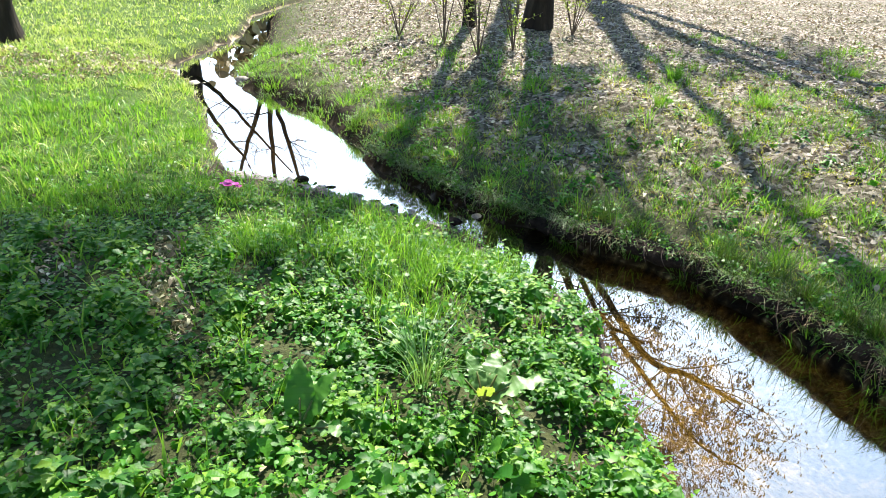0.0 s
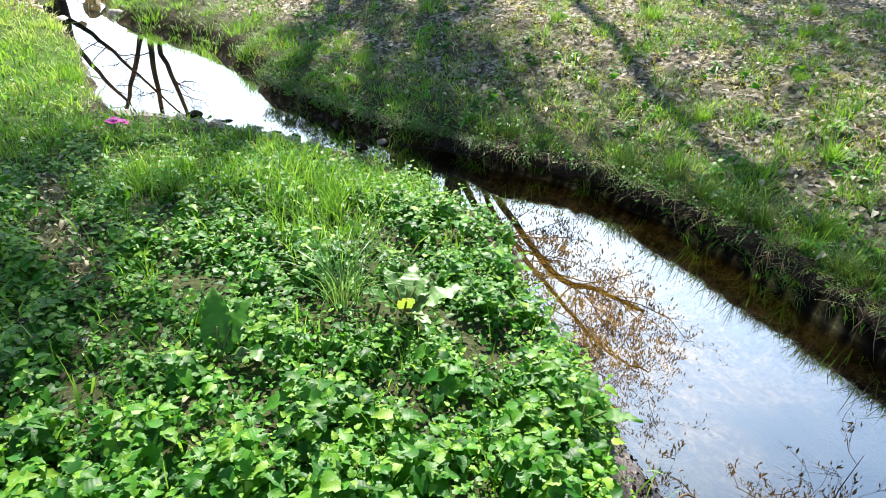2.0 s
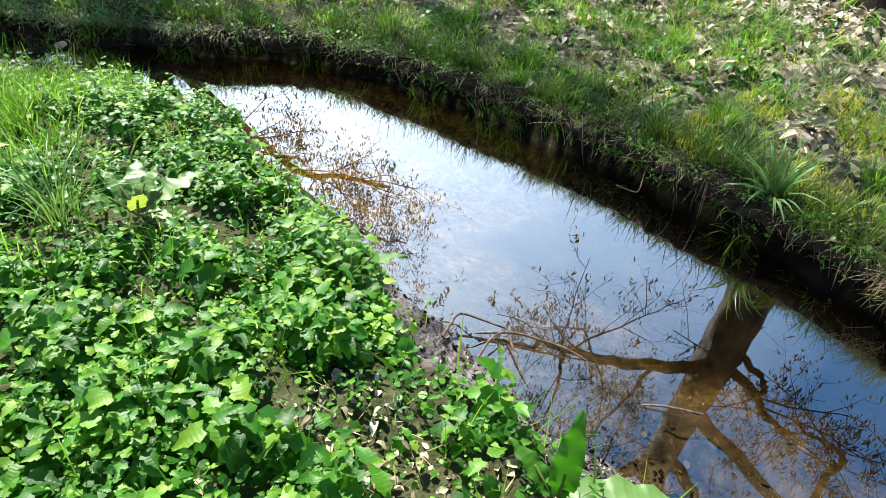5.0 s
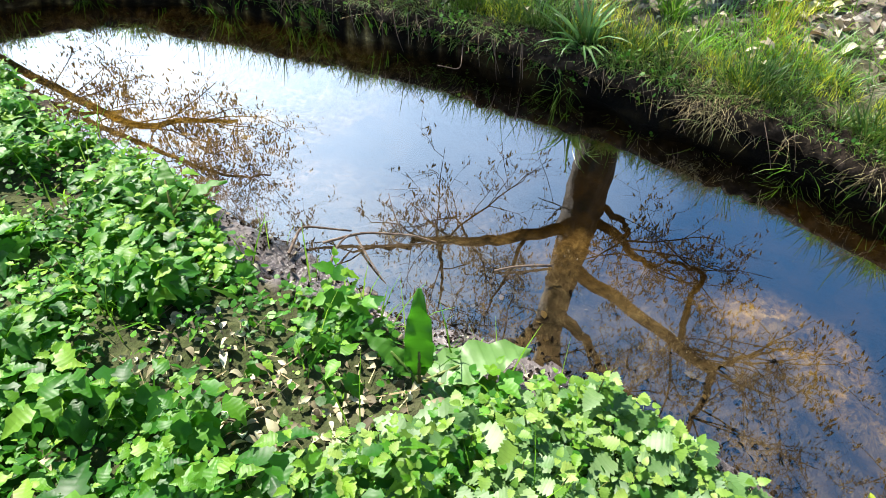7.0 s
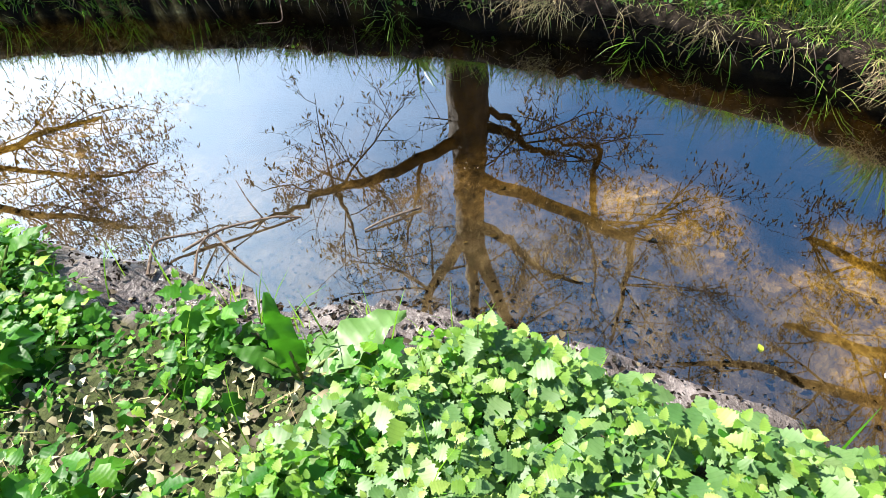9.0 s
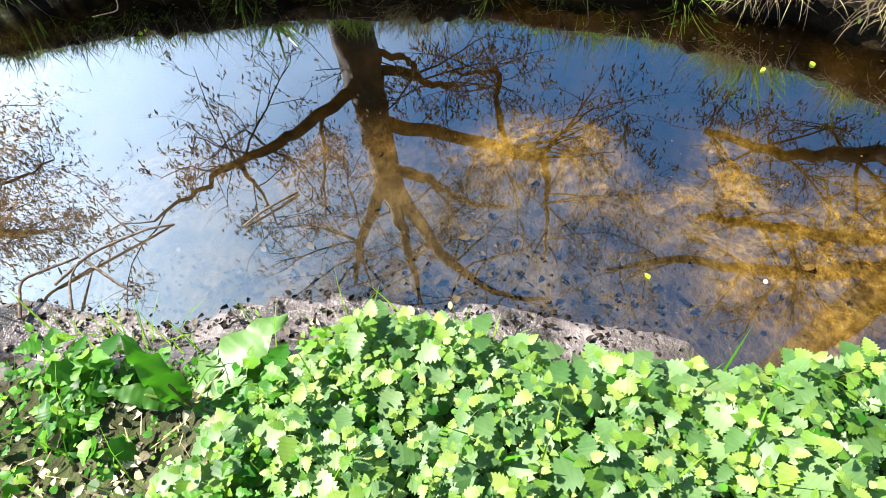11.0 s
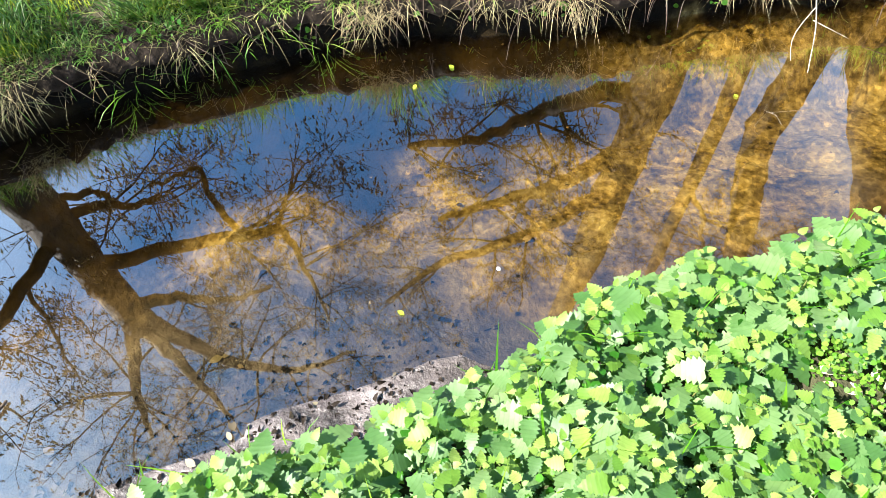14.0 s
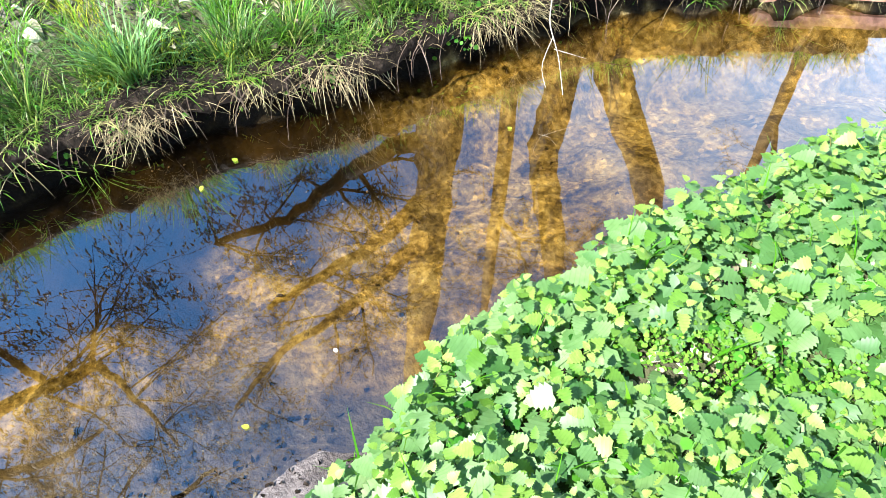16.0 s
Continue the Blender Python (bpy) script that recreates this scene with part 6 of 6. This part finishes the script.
def flower(x, y):
    top = new("primrose")
    top.location = seat(x, y, 0.0)
    tagged(top, "small magenta primrose cluster in the grass", "flower")
    rnd = np.random.RandomState(120)
    for k in range(7):
        c = np.array([rnd.normal(0, 0.018), rnd.normal(0, 0.018), 0.085 + rnd.normal(0, 0.008)])
        v, f = tube([(0, 0, 0), tuple(c * (0.5, 0.5, 0.6)), tuple(c)], [0.002, 0.002, 0.002], 4)
        linked("stalk", v, f, NETTLE_STEM, top)
        v, f = strewn((IVY_LEAF[0], IVY_LEAF[1]), spins(5, np.arange(5) * 1.257, np.full(5, -0.2), 0.1), np.full(5, 0.022), np.repeat(c[None], 5, 0))
        linked("blossom", v, f, PETAL, top)
    return top


flower(-1.02, 3.4)


# ---- wood and stones in and by the water ----
def stick(kind, points, r0, r1, material, label, side=()):
    base = np.array(points[0], float)
    p = smooth_line(points, 5 * len(points))
    top = linked(kind, *[q for q in (lambda vf: (vf[0] - base, vf[1]))(tube(p, np.linspace(r0, r1, len(p)), 7))], material)
    top.location = base
    tagged(top, label, "branch")
    for pts, r in side:
        v, f = tube(smooth_line(pts, 8), np.linspace(r, r * 0.4, 8), 5)
        linked("twig", v - base, f, material, top)
    return top


stick("fallen_branch", [(1.0, 1.1, 0.05), (1.1, 1.17, 0.05), (1.2, 1.06, 0.03)], 0.005, 0.003, TWIG, "grey dead twig lying in the shallow water", [([(1.06, 1.0, 0.02), (1.13, 1.04, 0.04), (1.19, 1.05, 0.03)], 0.005)])
stick("fallen_branch", [(1.12, 1.1, 0.01), (1.22, 1.03, 0.03), (1.32, 0.92, 0.02), (1.36, 0.86, 0.0)], 0.0045, 0.003, TWIG, "dark bent twig half in the water", [([(1.2, 1.04, 0.02), (1.16, 0.93, 0.01), (1.14, 0.85, 0.0)], 0.004), ([(1.3, 0.94, 0.02), (1.32, 1.0, 0.06), (1.35, 1.05, 0.09)], 0.003)])
stick("peeled_stick", [(1.385, 0.655, 0.005), (1.43, 0.62, 0.012), (1.47, 0.585, 0.012), (1.515, 0.545, 0.006)], 0.003, 0.004, TWIG, "pale peeled stick lying on the mud")
stick("bare_branch", [(1.9, -1.7, 0.3), (1.83, -1.62, 0.22), (1.76, -1.6, 0.16), (1.68, -1.55, 0.1)], 0.002, 0.0012, PEELED, "thin pale twig hanging over the water", [([(1.8, -1.61, 0.19), (1.75, -1.52, 0.17), (1.7, -1.5, 0.14)], 0.0015), ([(1.78, -1.6, 0.17), (1.72, -1.68, 0.13)], 0.0015)])
stick("bank_root", [(2.35, 1.55, 0.2), (2.2, 1.5, 0.1), (2.1, 1.42, 0.05), (2.05, 1.5, 0.06)], 0.003, 0.0015, TWIG, "thin root reaching out of the far bank")


def stone(x, y, size, material, label, seed, z=None, flat=0.55):
    rnd = np.random.RandomState(seed)
    bm = bmesh.new()
    bmesh.ops.create_icosphere(bm, subdivisions=2, radius=1.0)
    for q in bm.verts:
        q.co *= 1 + 0.28 * noise.noise(q.co * 1.3 + Vector((seed, 0, 0))) + 0.08 * noise.noise(q.co * 4)
        q.co = Vector((q.co.x * size, q.co.y * size * 0.75, q.co.z * size * flat))
    me = bpy.data.meshes.new("stone")
    bm.to_mesh(me)
    bm.free()
    me.polygons.foreach_set("use_smooth", [True] * len(me.polygons))
    me.materials.append(material)
    ob = new("stone", me)
    ob.location = (x, y, float(z_at(np.array([x]), np.array([y]))[0]) + 0.3 * size * flat if z is None else z)
    ob.rotation_euler = (rnd.uniform(-0.2, 0.2), rnd.uniform(-0.2, 0.2), rnd.uniform(0, 6.28))
    return tagged(ob, label, "stone")


stone(1.462, -0.643, 0.0065, WHITE_STONE, "small white pebble in the shallow water", 130, 0.0)
rs = np.random.RandomState(131)
for k in range(70):
    s = rs.uniform(0, 1)
    x, y = -1.0 + 1.25 * s + rs.normal(0, 0.1), 4.16 - 0.3 * s + rs.normal(0, 0.16)
    tagged(stone(x, y, 0.012 + 0.045 * rs.uniform(0, 1) ** 2, STONE if k % 3 == 0 else WET_SOIL, "wet grey-brown stone in the riffle" if k % 3 == 0 else "dark muddy stone in the riffle", 140 + k, flat=0.5), group="stones in the riffle")
for k in range(30):
    x, y = -2.45 + rs.normal(0, 0.28), 7.0 + rs.normal(0, 0.16)
    tagged(stone(x, y, rs.uniform(0.03, 0.09), STONE, "pale stone on the upstream gravel bar", 200 + k, flat=0.45), group="stones on the gravel bar")


def brick(x, y, yaw, z, material, seed):
    rnd = np.random.RandomState(seed)
    bm = bmesh.new()
    bmesh.ops.create_cube(bm, size=1.0)
    bmesh.ops.scale(bm, vec=(0.22, 0.105, 0.065), verts=bm.verts)
    bmesh.ops.bevel(bm, geom=bm.edges[:], offset=0.007, segments=2, affect="EDGES")
    for q in bm.verts:
        q.co += Vector(rnd.normal(0, 0.0015, 3))
    me = bpy.data.meshes.new("brick")
    bm.to_mesh(me)
    bm.free()
    me.materials.append(material)
    ob = new("brick", me)
    ob.matrix_basis = pose(x, y, z, rnd.uniform(-6, 6), rnd.uniform(-6, 6), yaw)
    return tagged(ob, "weathered red-brown brick at the stream's edge", "brick", group="bricks at the downstream bank")


for k, (x, y, yaw) in enumerate([(1.62, -2.52, 50), (1.48, -2.68, 44), (1.33, -2.82, 40), (1.55, -2.72, 48), (1.18, -2.96, 35)]):
    brick(x, y, yaw, 0.05 + 0.06 * (k == 3), BRICK, 300 + k)


def floating_leaf(x, y, size, yaw, material, label):
    v, f = leaf_shape(0.3, 0, 6, fold=0.12, droop=0.08)
    ob = linked("floating_leaf", v * size, f, material)
    ob.location, ob.rotation_euler = (x, y, 0.004), (0, 0, yaw)
    return tagged(ob, label, "leaf", group="leaves floating on the stream")


for x, y, size, yaw, mat, label in [(1.42, -0.394, 0.02, 0.7, SHRUB_LEAF, "small yellow leaf floating on the stream"), (1.74, -1.42, 0.016, 0.2, SHRUB_LEAF, "small yellow leaf floating on the stream"), (2.12, -0.62, 0.02, 2.4, SHRUB_LEAF, "small yellow leaf floating on the stream"),
                                   (2.14, -0.74, 0.022, 0.4, SHRUB_LEAF, "small yellow leaf floating on the stream")]:
    floating_leaf(x, y, size, yaw, mat, label)
